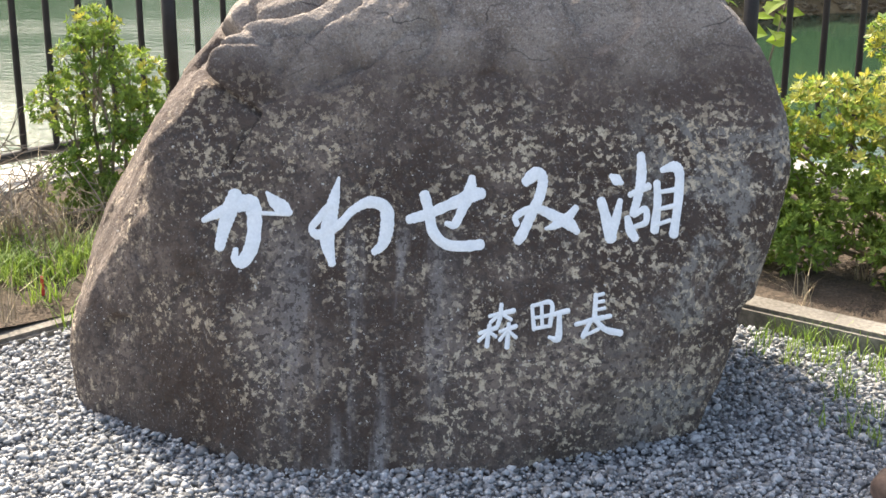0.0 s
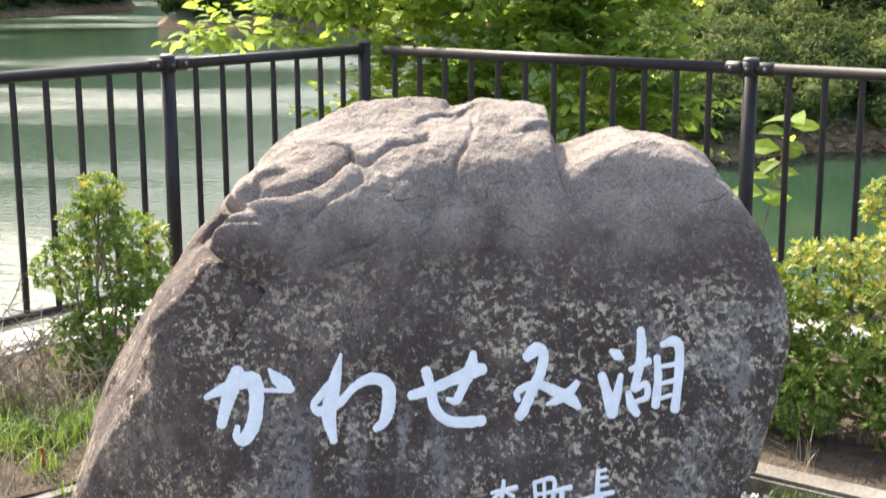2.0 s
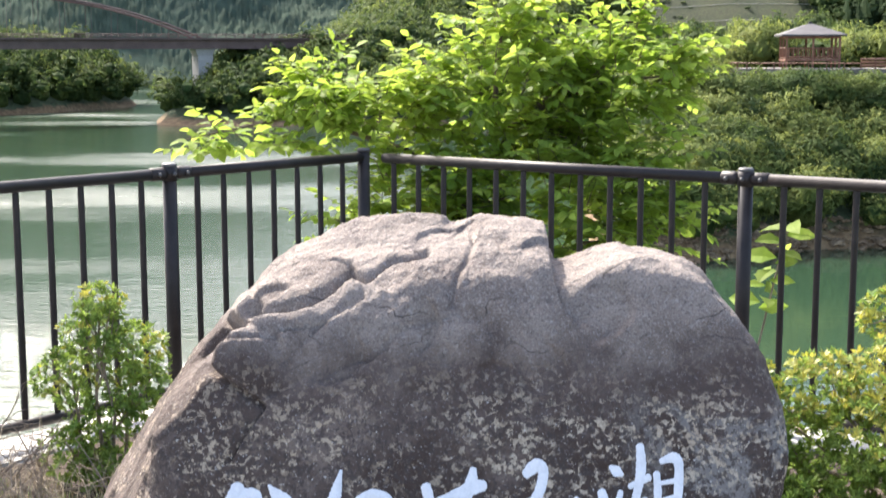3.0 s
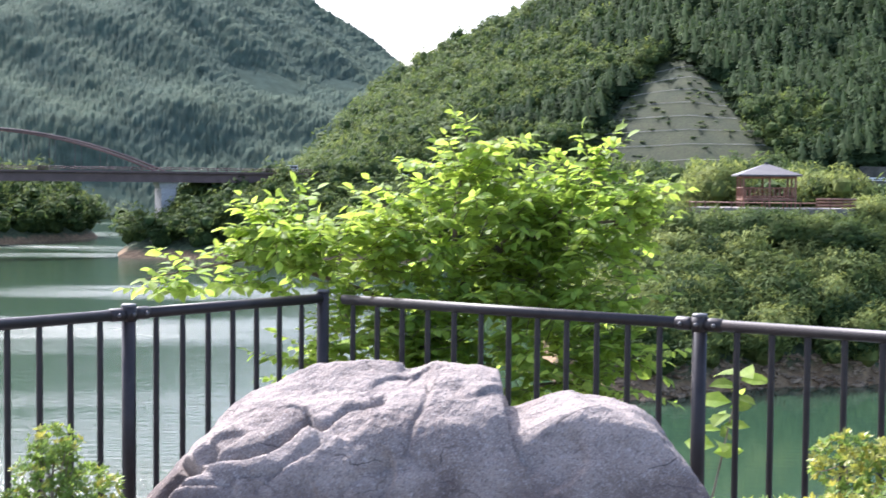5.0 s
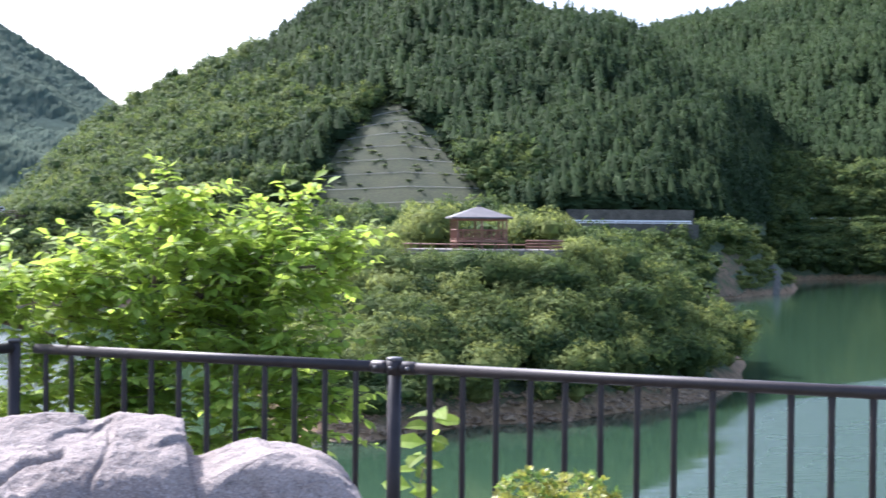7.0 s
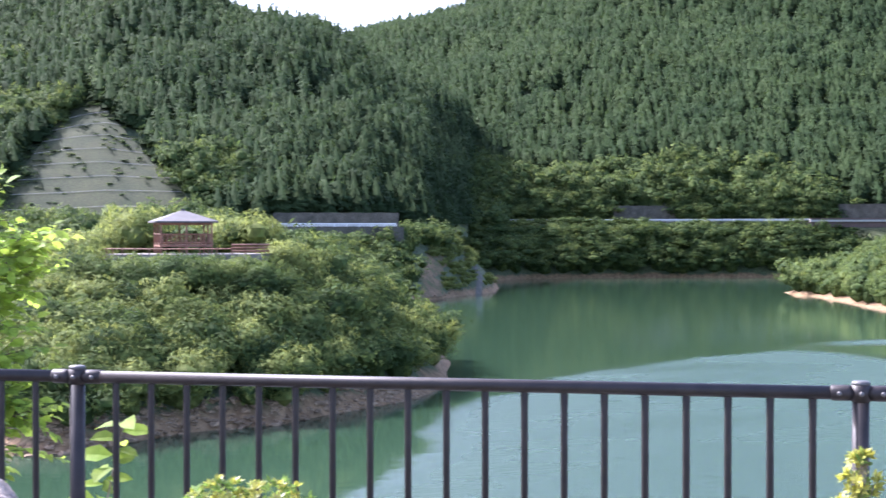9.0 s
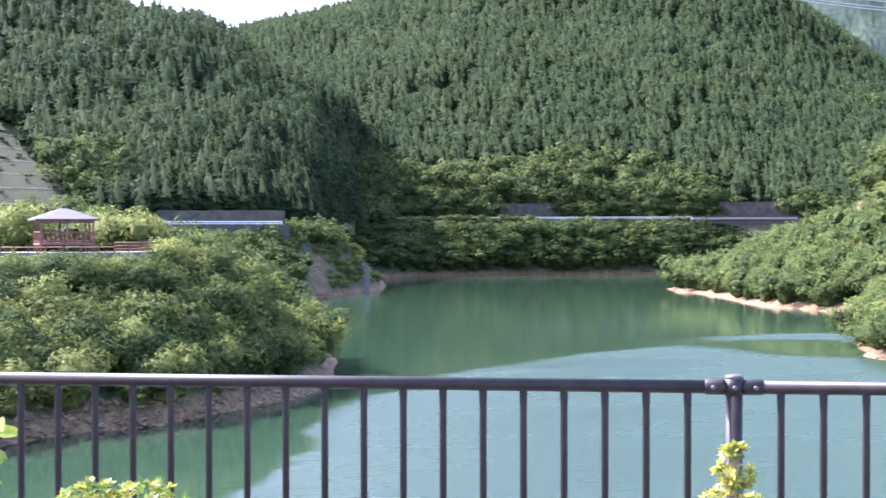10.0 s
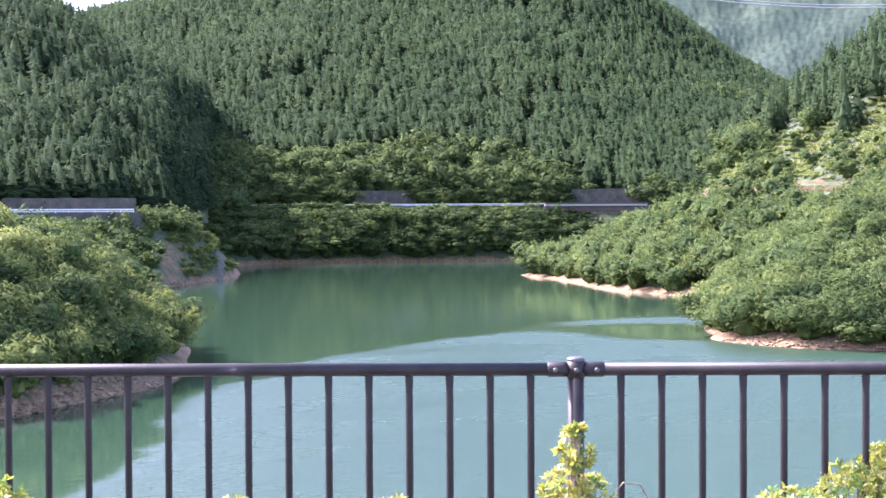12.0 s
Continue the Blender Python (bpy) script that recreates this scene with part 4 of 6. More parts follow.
    g = polyline_gap(x, z, ((-0.57, 0.93), (-0.53, 0.84), (-0.45, 0.79), (-0.40, 0.755), (-0.44, 0.70), (-0.47, 0.64)))
    push -= 0.042 * np.exp(-(g / 0.007) ** 2) * front
    g = polyline_gap(x, z, ((0.33, 0.63), (0.40, 0.615), (0.52, 0.62), (0.60, 0.585), (0.70, 0.60)))
    push -= 0.006 * np.exp(-(g / 0.006) ** 2) * front
    for line, deep, wide in (
        (((-0.60, 0.80), (-0.50, 0.885), (-0.40, 0.905), (-0.33, 0.93), (-0.26, 0.935)), 0.022, 0.005),
        (((-0.36, 0.85), (-0.30, 0.90), (-0.24, 0.955), (-0.17, 1.0)), 0.014, 0.006),
        (((-0.52, 0.90), (-0.46, 0.945), (-0.455, 1.0), (-0.44, 1.03)), 0.016, 0.004),
        (((-0.38, 0.79), (-0.30, 0.82), (-0.18, 0.86), (-0.05, 0.93), (0.06, 0.96), (0.12, 0.95)), 0.012, 0.012),
        (((-0.29, 0.80), (-0.22, 0.85), (-0.10, 0.885)), 0.010, 0.005),
        (((0.09, 1.20), (0.095, 1.10), (0.06, 1.04), (0.05, 0.98)), 0.012, 0.007),
        (((0.10, 1.11), (0.17, 1.105), (0.24, 1.10)), 0.014, 0.006),
        (((0.36, 1.02), (0.46, 1.03), (0.58, 1.0)), 0.006, 0.004),
        (((0.40, 0.98), (0.44, 0.92), (0.43, 0.86)), 0.007, 0.004),
        (((0.60, 1.0), (0.66, 0.92), (0.72, 0.88)), 0.006, 0.004),
        (((-0.66, 0.62), (-0.58, 0.70), (-0.50, 0.735)), 0.012, 0.006),
        (((-0.74, 0.46), (-0.69, 0.55), (-0.66, 0.64)), 0.012, 0.007)):
        g = polyline_gap(x, z + 0.008 * waves(x * 14, y * 14, z * 14, 43), line)
        push -= deep * np.exp(-(g / wide) ** 2) * front
    # knob on the flank
    kr = np.hypot((x + 0.445) / 1.15, z - 0.855)
    push += (0.034 * np.exp(-(kr / 0.05) ** 4) - 0.016 * np.exp(-((kr - 0.078) / 0.014) ** 2)) * front
    push += 0.03 * np.exp(-((x + 0.62) / 0.05) ** 2 - ((z - 0.70) / 0.09) ** 2)
    push -= 0.022 * smooth(1.02, 1.16, z)
    push -= 0.018 * smooth(0.40, 0.50, x) * smooth(0.92, 1.05, z)
    q = p + d * push[:, None]
    for v, co in zip(bm.verts, q):
        v.co = co
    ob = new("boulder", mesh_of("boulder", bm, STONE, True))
    ob.location = (0.0, 3.30, 0.0)
    tagged(ob, "weathered grey-brown inscribed boulder standing on gravel", "boulder")
    return ob


boulder = build_boulder()
from mathutils.bvhtree import BVHTree
ROCKFACE = BVHTree.FromPolygons([v.co[:] for v in boulder.data.vertices], [tuple(f.vertices) for f in boulder.data.polygons])


def brush(strokes, left, top, unit, name, lift=0.0):
    """A painted character: brush strokes of (across, down, width) laid on the rock face."""
    bm = bmesh.new()
    for k, st in enumerate(strokes):
        st = np.array(st, dtype=float)
        if len(st) == 2:
            st = np.array([st[0], (st[0] + st[1]) / 2, st[1]])
        ext = np.vstack([2 * st[0] - st[1], st, 2 * st[-1] - st[-2]])
        ext[0, 2], ext[-1, 2] = st[0, 2], st[-1, 2]
        pts = []
        for i in range(1, len(ext) - 2):
            a, b, c, e = ext[i - 1:i + 3]
            for t in np.linspace(0, 1, 9)[:-1]:
                pts.append(0.5 * (2 * b + (c - a) * t + (2 * a - 5 * b + 4 * c - e) * t * t + (3 * b - a - 3 * c + e) * t ** 3))
        pts.append(st[-1])
        pts = np.array(pts)
        tan = np.gradient(pts[:, :2], axis=0)
        tan /= np.linalg.norm(tan, axis=1, keepdims=True) + 1e-9
        # rounded ends
        n_end = 4
        head = [(*(pts[0, :2] - tan[0] * pts[0, 2] * 0.42 * math.sin(q)), pts[0, 2] * max(math.cos(q), 0.12)) for q in np.linspace(1.45, 0.3, n_end)]
        tail = [(*(pts[-1, :2] + tan[-1] * pts[-1, 2] * 0.42 * math.sin(q)), pts[-1, 2] * max(math.cos(q), 0.12)) for q in np.linspace(0.3, 1.45, n_end)]
        pts = np.vstack([head, pts, tail])
        tan = np.vstack([[tan[0]] * n_end, tan, [tan[-1]] * n_end])
        rows = []
        for (a, b, w), (ta, tb) in zip(pts, tan):
            w *= 1.1 + 0.07 * math.sin(a * 0.9 + b * 0.7)
            row = []
            for side in (-0.5, -0.17, 0.17, 0.5):
                x, z = left + (a - tb * w * side) * unit, top - (b + ta * w * side) * unit
                hit = ROCKFACE.ray_cast(Vector((x, -2, z)), Vector((0, 1, 0)))[0]
                row.append(bm.verts.new(hit + Vector((0, -1, 0.3)) * (0.0012 + lift + 0.0004 * k) + Vector((0, -0.0022 if abs(side) < 0.3 else 0, 0))))
            rows.append(row)
        for q, w in zip(rows, rows[1:]):
            for j in range(3):
                bm.faces.new((q[j], q[j + 1], w[j + 1], w[j]))
    bmesh.ops.recalc_face_normals(bm, faces=bm.faces)
    part(name, bm, PAINT, boulder, "white-painted brush character", True)


U = 0.000850
X0, Z0 = -0.543, 0.688
brush([[(40, 188, 14), (75, 172, 24), (130, 150, 36), (165, 150, 40), (176, 190, 36), (172, 250, 36), (150, 290, 34), (128, 284, 22), (128, 262, 14)],
       [(122, 124, 34), (110, 160, 40), (95, 210, 32), (85, 255, 26)]], X0, Z0, U, "character")
brush([[(206, 120, 8), (226, 142, 28), (254, 162, 34), (272, 172, 14)], [(194, 172, 10), (268, 176, 9)]], X0, Z0, U, "character")
brush([[(400, 84, 8), (390, 130, 26), (380, 180, 36), (373, 240, 34), (388, 298, 20)],
       [(385, 150, 26), (345, 190, 20), (330, 212, 16), (352, 226, 24), (400, 204, 22), (440, 165, 20), (488, 145, 28), (528, 162, 32), (533, 210, 34), (522, 252, 28), (500, 270, 18)]], X0, Z0, U, "character")
brush([[(592, 190, 22), (640, 178, 26), (700, 155, 26), (760, 132, 34), (788, 128, 26)],
       [(760, 88, 18), (755, 122, 32), (735, 168, 24), (715, 204, 20), (692, 202, 12)],
       [(632, 128, 26), (645, 170, 26), (657, 220, 28), (690, 252, 26), (740, 258, 26), (788, 254, 24)]], X0, Z0, U, "character")
brush([[(906, 98, 24), (932, 78, 32), (952, 88, 26), (946, 130, 26), (922, 180, 26), (898, 230, 26), (886, 246, 22)],
       [(884, 204, 14), (882, 184, 16), (930, 164, 20), (985, 184, 26), (1026, 204, 30), (1048, 224, 16)],
       [(1044, 164, 18), (1020, 190, 24), (985, 208, 18), (962, 216, 8)]], X0, Z0, U, "character")
brush([[(1138, 84, 12), (1154, 94, 26), (1168, 102, 12)], [(1112, 146, 22), (1126, 190, 26), (1140, 242, 28)], [(1164, 146, 14), (1154, 190, 22), (1142, 240, 18)],
       [(1220, 32, 20), (1222, 80, 26), (1214, 130, 22), (1200, 180, 20)], [(1190, 132, 14), (1242, 110, 18)],
       [(1184, 190, 16), (1192, 220, 24), (1206, 242, 20)], [(1202, 184, 12), (1232, 168, 16), (1234, 200, 16), (1206, 212, 12)]], X0, Z0, U, "character")
brush([[(1264, 102, 18), (1266, 150, 20), (1258, 222, 22)], [(1278, 70, 14), (1312, 62, 26), (1326, 82, 24), (1322, 150, 22), (1310, 232, 24)],
       [(1270, 126, 10), (1314, 120, 12)], [(1270, 168, 10), (1312, 160, 12)], [(1262, 208, 10), (1300, 196, 10)]], X0, Z0, U, "character")
brush([[(814, 432, 9), (880, 418, 12)], [(846, 402, 10), (842, 436, 12), (836, 456, 10)], [(840, 428, 8), (816, 448, 9)], [(850, 428, 8), (872, 440, 10)],
       [(788, 474, 9), (834, 460, 11)], [(814, 454, 10), (808, 506, 12)], [(812, 470, 8), (786, 492, 9)], [(814, 470, 8), (832, 482, 9)],
       [(842, 470, 9), (886, 456, 11)], [(866, 450, 10), (862, 508, 13)], [(862, 468, 8), (842, 490, 9)], [(866, 468, 8), (886, 484, 10)]], X0, Z0, U, "character")
brush([[(928, 406, 9), (934, 464, 11)], [(928, 406, 9), (980, 400, 11), (977, 456, 11)], [(932, 436, 8), (976, 430, 9)], [(934, 462, 9), (976, 456, 9)], [(954, 406, 9), (956, 458, 9)],
       [(984, 428, 11), (1026, 420, 13)], [(1002, 426, 13), (999, 486, 17), (974, 484, 8)]], X0, Z0, U, "character")
brush([[(1100, 380, 11), (1097, 440, 13)], [(1100, 383, 8), (1121, 378, 9)], [(1099, 400, 8), (1122, 396, 9)], [(1098, 419, 8), (1125, 414, 9)],
       [(1046, 454, 10), (1098, 442, 13), (1140, 434, 11)], [(1086, 446, 11), (1066, 484, 13)], [(1074, 480, 8), (1108, 466, 9)], [(1098, 444, 11), (1128, 468, 15), (1168, 477, 16)]], X0, Z0, U, "character")


# ---- fence ----
RAIL_Z, LOW_Z = 1.062, 0.115


def bar_mesh():
    """A round bar, flattened where it meets the rails."""
    bm = bmesh.new()
    n = 10
    hs = [(LOW_Z, 0.4), (LOW_Z + 0.025, 0.6), (LOW_Z + 0.06, 1.0), (RAIL_Z - 0.085, 1.0), (RAIL_Z - 0.045, 0.62), (RAIL_Z - 0.01, 0.42)]
    rings = [[bm.verts.new((0.0135 * math.cos(6.2832 * k / n) * (1.0 + 0.22 * (1 - f)), 0.0135 * f * math.sin(6.2832 * k / n), h)) for k in range(n)] for h, f in hs]
    for q, w in zip(rings, rings[1:]):
        for k in range(n):
            bm.faces.new((q[k], q[(k + 1) % n], w[(k + 1) % n], w[k]))
    return mesh_of("bar", bm, RAIL, True)


def post_mesh():
    bm = bmesh.new()
    tube(bm, [(0, 0, -0.1), (0, 0, 1.092)], [0.0303, 0.0303], 20)
    return mesh_of("post", bm, RAIL, True)


def cap_mesh():
    bm = bmesh.new()
    tube(bm, [(0, 0, 1.09), (0, 0, 1.101), (0, 0, 1.106)], [0.0325, 0.0325, 0.027], 20)
    return mesh_of("cap", bm, STEEL, True)


def clamp_mesh():
    """The band round the post with a sleeve to each side and its bolts."""
    bm = bmesh.new()
    tube(bm, [(-0.105, 0, RAIL_Z), (-0.099, 0, RAIL_Z), (-0.05, 0, RAIL_Z), (-0.03, 0, RAIL_Z)], [0.0235, 0.0285, 0.0285, 0.027], 16)
    tube(bm, [(0.03, 0, RAIL_Z), (0.05, 0, RAIL_Z), (0.099, 0, RAIL_Z), (0.105, 0, RAIL_Z)], [0.027, 0.0285, 0.0285, 0.0235], 16)
    tube(bm, [(0, 0, RAIL_Z - 0.03), (0, 0, RAIL_Z + 0.03)], [0.034, 0.034], 18)
    return mesh_of("clamp", bm, RAIL, True)


def bolt_mesh():
    bm = bmesh.new()
    tube(bm, [(0, 0, 0), (0, -0.008, 0), (0, -0.011, 0)], [0.009, 0.009, 0.005], 8)
    return mesh_of("bolt", bm, STEEL, True)


BAR, POST, CAP, CLAMP, BOLT = bar_mesh(), post_mesh(), cap_mesh(), clamp_mesh(), bolt_mesh()


def fence_run(origin, direction, posts, first, last, label, bars, rail_start):
    """A run of railing: posts at distances along it, bars, an upper and a lower rail."""
    run = empty("fence", origin)
    ang = math.atan2(direction.y, direction.x)
    run.rotation_euler = (0, 0, ang)
    tagged(run, label, "fence")
    facing = 1 if Vector((-direction.y, direction.x, 0)).y < 0 else -1

    def put(name, me, s, parent, y=0.0, z=0.0):
        ob = new(name, me)
        ob.parent = parent
        ob.location = (s, y, z)
        return ob

    for s in posts:
        p = put("post", POST, s, run)
        put("cap", CAP, 0, p)
        if s > 0.05:
            cl = put("clamp", CLAMP, s, run)
            for dx in (-0.075, 0.0, 0.075):
                b = put("bolt", BOLT, dx, cl, facing * (0.027 if dx else 0.033), RAIL_Z)
                b.rotation_euler = (0, 0, 0 if facing < 0 else math.pi)
    stops = sorted([p for p in posts if p > rail_start + 0.1] + [last])
    a = rail_start
    for b in stops:
        bm = bmesh.new()
        tube(bm, [(a, 0, RAIL_Z), (b, 0, RAIL_Z)], [0.0243, 0.0243], 18)
        part("top_rail", bm, RAIL, run, "", True)
        bm = bmesh.new()
        tube(bm, [(a, 0, LOW_Z), (b, 0, LOW_Z)], [0.0213, 0.0213], 14)
        part("bottom_rail", bm, RAIL, run, "", True)
        a = b
    for s in bars:
        put("bar", BAR, s, run)
    return run


LEN_L = (POST_L - CORNER).length
LEN_R = (POST_R - CORNER).length
bars_l = [0.15 * k for k in range(1, 28) if abs(0.15 * k - LEN_L) > 0.06]
fence_run(CORNER, DIR_L, [0.0, LEN_L, LEN_L + 3.0], 0, LEN_L + 3.2, "dark brown tubular steel railing above the lake", bars_l, 0.0)
bars_r = [0.19 + 0.15 * k for k in range(12)] + [LEN_R + 3.0 * j + 0.165 + 0.14833 * k for j in range(3) for k in range(19)]
fence_run(CORNER, DIR_R, [LEN_R, LEN_R + 3.0, LEN_R + 6.0, LEN_R + 9.0], 0, LEN_R + 9.1, "dark brown tubular steel railing along the lakeside planting", bars_r, 0.13)


def strip(name, origin, direction, a, b, width, z0, z1, material, label, category):
    bm = bmesh.new()
    mid_ = origin + direction * ((a + b) / 2)
    box(bm, (mid_.x, mid_.y, (z0 + z1) / 2), (b - a, width, z1 - z0), math.atan2(direction.y, direction.x), 0.012)
    return tagged(part(name, bm, material), label, category, kind="structure")


strip("fence_footing", CORNER, DIR_L, -0.16, 5.0, 0.32, -0.4, 0.03, CONCRETE, "pale concrete footing under the railing", "footing")
strip("fence_footing", CORNER, DIR_R, 0.17, 11.5, 0.32, -0.4, 0.03, CONCRETE, "pale concrete footing under the lakeside railing", "footing")

# planting strip edged with kerb blocks
KERB_C = Vector((-0.25, 4.72, 0))
KDIR_L = Vector((-0.68, -0.735, 0)).normalized()
KDIR_R = Vector((0.828, -0.56, 0)).normalized()


def kerb_run(direction, count, start, high, label):
    k = empty("kerb", KERB_C)
    tagged(k, label, "kerb", kind="structure")
    bm = bmesh.new()
    box(bm, (0, 0, high / 2 - 0.05), (0.596, 0.11, high + 0.1), 0, 0.012)
    me = mesh_of("kerb_block", bm, KERB)
    for i in range(count):
        ob = new("kerb_block", me)
        ob.parent = k
        p = direction * (start + 0.3 + 0.6 * i)
        ob.location = p
        ob.rotation_euler = (0, 0, math.atan2(direction.y, direction.x))


kerb_run(KDIR_R, 10, 0.06, 0.05, "low concrete kerb edging the planting strip")
kerb_run(KDIR_L, 6, 0.0, 0.012, "flush concrete kerb edging the weedy planting strip")


def soil_bed(a, b, c, d, label):
    n = 24
    s, t = np.meshgrid(np.linspace(0, 1, n), np.linspace(0, 1, n), indexing="ij")
    a, b, c, d = (np.array(v[:2]) for v in (a, b, c, d))
    p = (a * (1 - s[..., None]) + b * s[..., None]) * (1 - t[..., None]) + (d * (1 - s[..., None]) + c * s[..., None]) * t[..., None]
    z = 0.03 + 0.02 * waves(p[..., 0] * 4, p[..., 1] * 4, seed=5)
    ob = grid_mesh("planting_soil", np.concatenate([p, z[..., None]], -1), SOIL)
    tagged(ob, label, "soil", kind="structure")


soil_bed(KERB_C, KERB_C + KDIR_R * 6.0, CORNER + DIR_R * 7.5 - OUT_R * 0.17, CORNER - OUT_R * 0.17, "brown soil of the lakeside planting strip")
soil_bed(KERB_C, KERB_C + KDIR_L * 3.6, CORNER + DIR_L * 4.4 - OUT_L * 0.17, CORNER - OUT_L * 0.17, "dry brown soil under weeds and shrubs")

# ---- gravel, grass, weeds ----
def inside_rock(x, y):
    return ((x + 0.1) / 0.78) ** 2 + ((y - 3.42) / 0.47) ** 2 < 1


def build_gravel():
    r = np.random.default_rng(31)
    n = 62000
    x = np.concatenate([r.uniform(-1.42, 1.5, 42000), r.normal(0.0, 1.15, n - 42000)])
    y = np.concatenate([r.uniform(2.58, 4.6, 42000), r.normal(2.7, 0.75, n - 42000)])
    lim_r = KERB_C.y + (x - KERB_C.x) * KDIR_R.y / KDIR_R.x - 0.1
    lim_l = KERB_C.y + (x - KERB_C.x) * KDIR_L.y / KDIR_L.x - 0.1
    thin = smooth(0.85, 1.25, x) * smooth(2.9, 3.4, y) * 0.55
    ok = (y < np.where(x > KERB_C.x, lim_r, lim_l)) & (np.abs(x) < 2.6) & (y > 0.9) & ~inside_rock(x, y) & (r.uniform(0, 1, n) > thin)
    x, y = x[ok], y[ok]
    n = len(x)
    out = []
    kinds = [ICO1 * (1 + 0.42 * np.sin(ICO1 @ r.normal(size=(3, 3)) * 3)) for _ in range(8)]
    which = r.integers(0, 8, n)
    for k, t in enumerate(kinds):
        m = which == k
        c = m.sum()
        size = (0.0048 * np.exp(r.normal(0, 0.35, c)))[:, None] * r.uniform(0.65, 1.35, (c, 3)) * (1.15, 1.15, 0.75)
        a = r.uniform(0, 6.283, c)
        tx, ty, tz = (t[None, :, :, i] * size[:, None, None, i] for i in range(3))
        ca, sn = np.cos(a)[:, None, None], np.sin(a)[:, None, None]
        v = np.stack([tx * ca - ty * sn, tx * sn + ty * ca, tz + 0.35 * tx * np.sin(a * 7)[:, None, None]], -1)
        h = r.uniform(-0.006, 0.006, c)
        out.append((v + np.stack([x[m], y[m], h], -1)[:, None, None, :]).reshape(-1, 3, 3))
    ob = soup("gravel", np.concatenate(out), GRAVEL)
    me = ob.data
    bm = bmesh.new()
    bm.from_mesh(me)
    bmesh.ops.remove_doubles(bm, verts=bm.verts, dist=0.00002)
    bm.to_mesh(me)
    bm.free()
    tagged(ob, "loose crushed grey gravel round the boulder", "gravel", kind="stuff")


build_gravel()


def blades(r, p, length, width, lean):
    n = len(p)
    a = r.uniform(0, 6.283, n)
    l = length * r.uniform(0.5, 1.3, n)
    d = np.stack([np.cos(a), np.sin(a), np.zeros(n)], 1)
    s = np.stack([-np.sin(a), np.cos(a), np.zeros(n)], 1) * (width / 2)
    bend = (lean * r.uniform(0.2, 1.5, n))[:, None]
    up = np.array((0, 0, 1.0))
    m = p + d * (l[:, None] * bend * 0.35) + up * (l[:, None] * 0.6)
    e = p + d * (l[:, None] * bend) + up * (l[:, None] * 0.92)
    return np.concatenate([np.stack([p - s, p + s, m + s * 0.7], 1), np.stack([p - s, m + s * 0.7, m - s * 0.7], 1), np.stack([m - s * 0.7, m + s * 0.7, e], 1)])


def tufts(n, cx, cy, sx, sy, per, r, limit=None):
    c = np.stack([r.normal(cx, sx, n), r.normal(cy, sy, n)], 1)
    p = np.repeat(c, per, 0) + r.normal(0, 0.014, (n * per, 2))
    p = np.concatenate([p, np.full((len(p), 1), -0.004)], 1)
    return p if limit is None else p[limit(p)]


r8 = np.random.default_rng(88)
before_kerb = lambda p: (p[:, 1] < KERB_C.y + (p[:, 0] - KERB_C.x) * KDIR_R.y / KDIR_R.x - 0.06) & ~inside_rock(p[:, 0], p[:, 1])
gp = np.concatenate([tufts(45, 1.12, 3.68, 0.16, 0.12, 10, r8, before_kerb), tufts(60, 1.36, 3.42, 0.2, 0.2, 10, r8, before_kerb), tufts(18, 1.15, 3.1, 0.12, 0.1, 10, r8, before_kerb)])
tagged(soup("grass", blades(r8, gp, 0.06, 0.0035, 0.7), GRASS), "sparse bright green grass growing through gravel", "grass", kind="stuff")
wp = tufts(210, -1.45, 4.2, 0.28, 0.2, 12, r8)
wp[:, 2] = 0.03
tagged(soup("grass", blades(r8, wp, 0.085, 0.004, 0.9), GRASS), "green weeds along the kerb under the shrub", "grass", kind="stuff")
wp = tufts(60, -1.55, 4.45, 0.3, 0.28, 12, r8)
wp[:, 2] = 0.03
tagged(soup("dry_grass", blades(r8, wp, 0.2, 0.003, 0.8), STRAW), "dead straw-coloured grass in the planting strip", "grass", kind="stuff")
wp = tufts(60, 1.9, 4.1, 0.5, 0.3, 10, r8)
wp[:, 2] = 0.03
tagged(soup("dry_grass", blades(r8, wp, 0.12, 0.003, 0.8), STRAW), "dead grass under the lakeside azaleas", "grass", kind="stuff")


# ---- shrubs ----
def leaf_whorls(r, p, out, size, per=8):
    """Small pointed leaves in a rosette at each shoot tip."""
    n = len(p)
    out = out / np.linalg.norm(out, axis=1, keepdims=True)
    a = np.cross(out, r.normal(size=(n, 3)))
    a /= np.linalg.norm(a, axis=1, keepdims=True)
    b = np.cross(out, a)
    t = []
    for k in range(per):
        q = 6.283 * k / per + r.uniform(-0.3, 0.3, n)
        d = a * np.cos(q)[:, None] + b * np.sin(q)[:, None] + out * r.uniform(0.2, 1.1, n)[:, None]
        d /= np.linalg.norm(d, axis=1, keepdims=True)
        w = np.cross(d, out + r.normal(0, 0.25, (n, 3)))
        w /= np.linalg.norm(w, axis=1, keepdims=True) + 1e-6
        s = (size * r.uniform(0.7, 1.25, n))[:, None]
        m = p + d * s * 0.55 - out * s * 0.03
        e = p + d * s
        t += [np.stack([p, m + w * s * 0.2, e], 1), np.stack([p, e, m - w * s * 0.2], 1)]
    return np.concatenate(t)


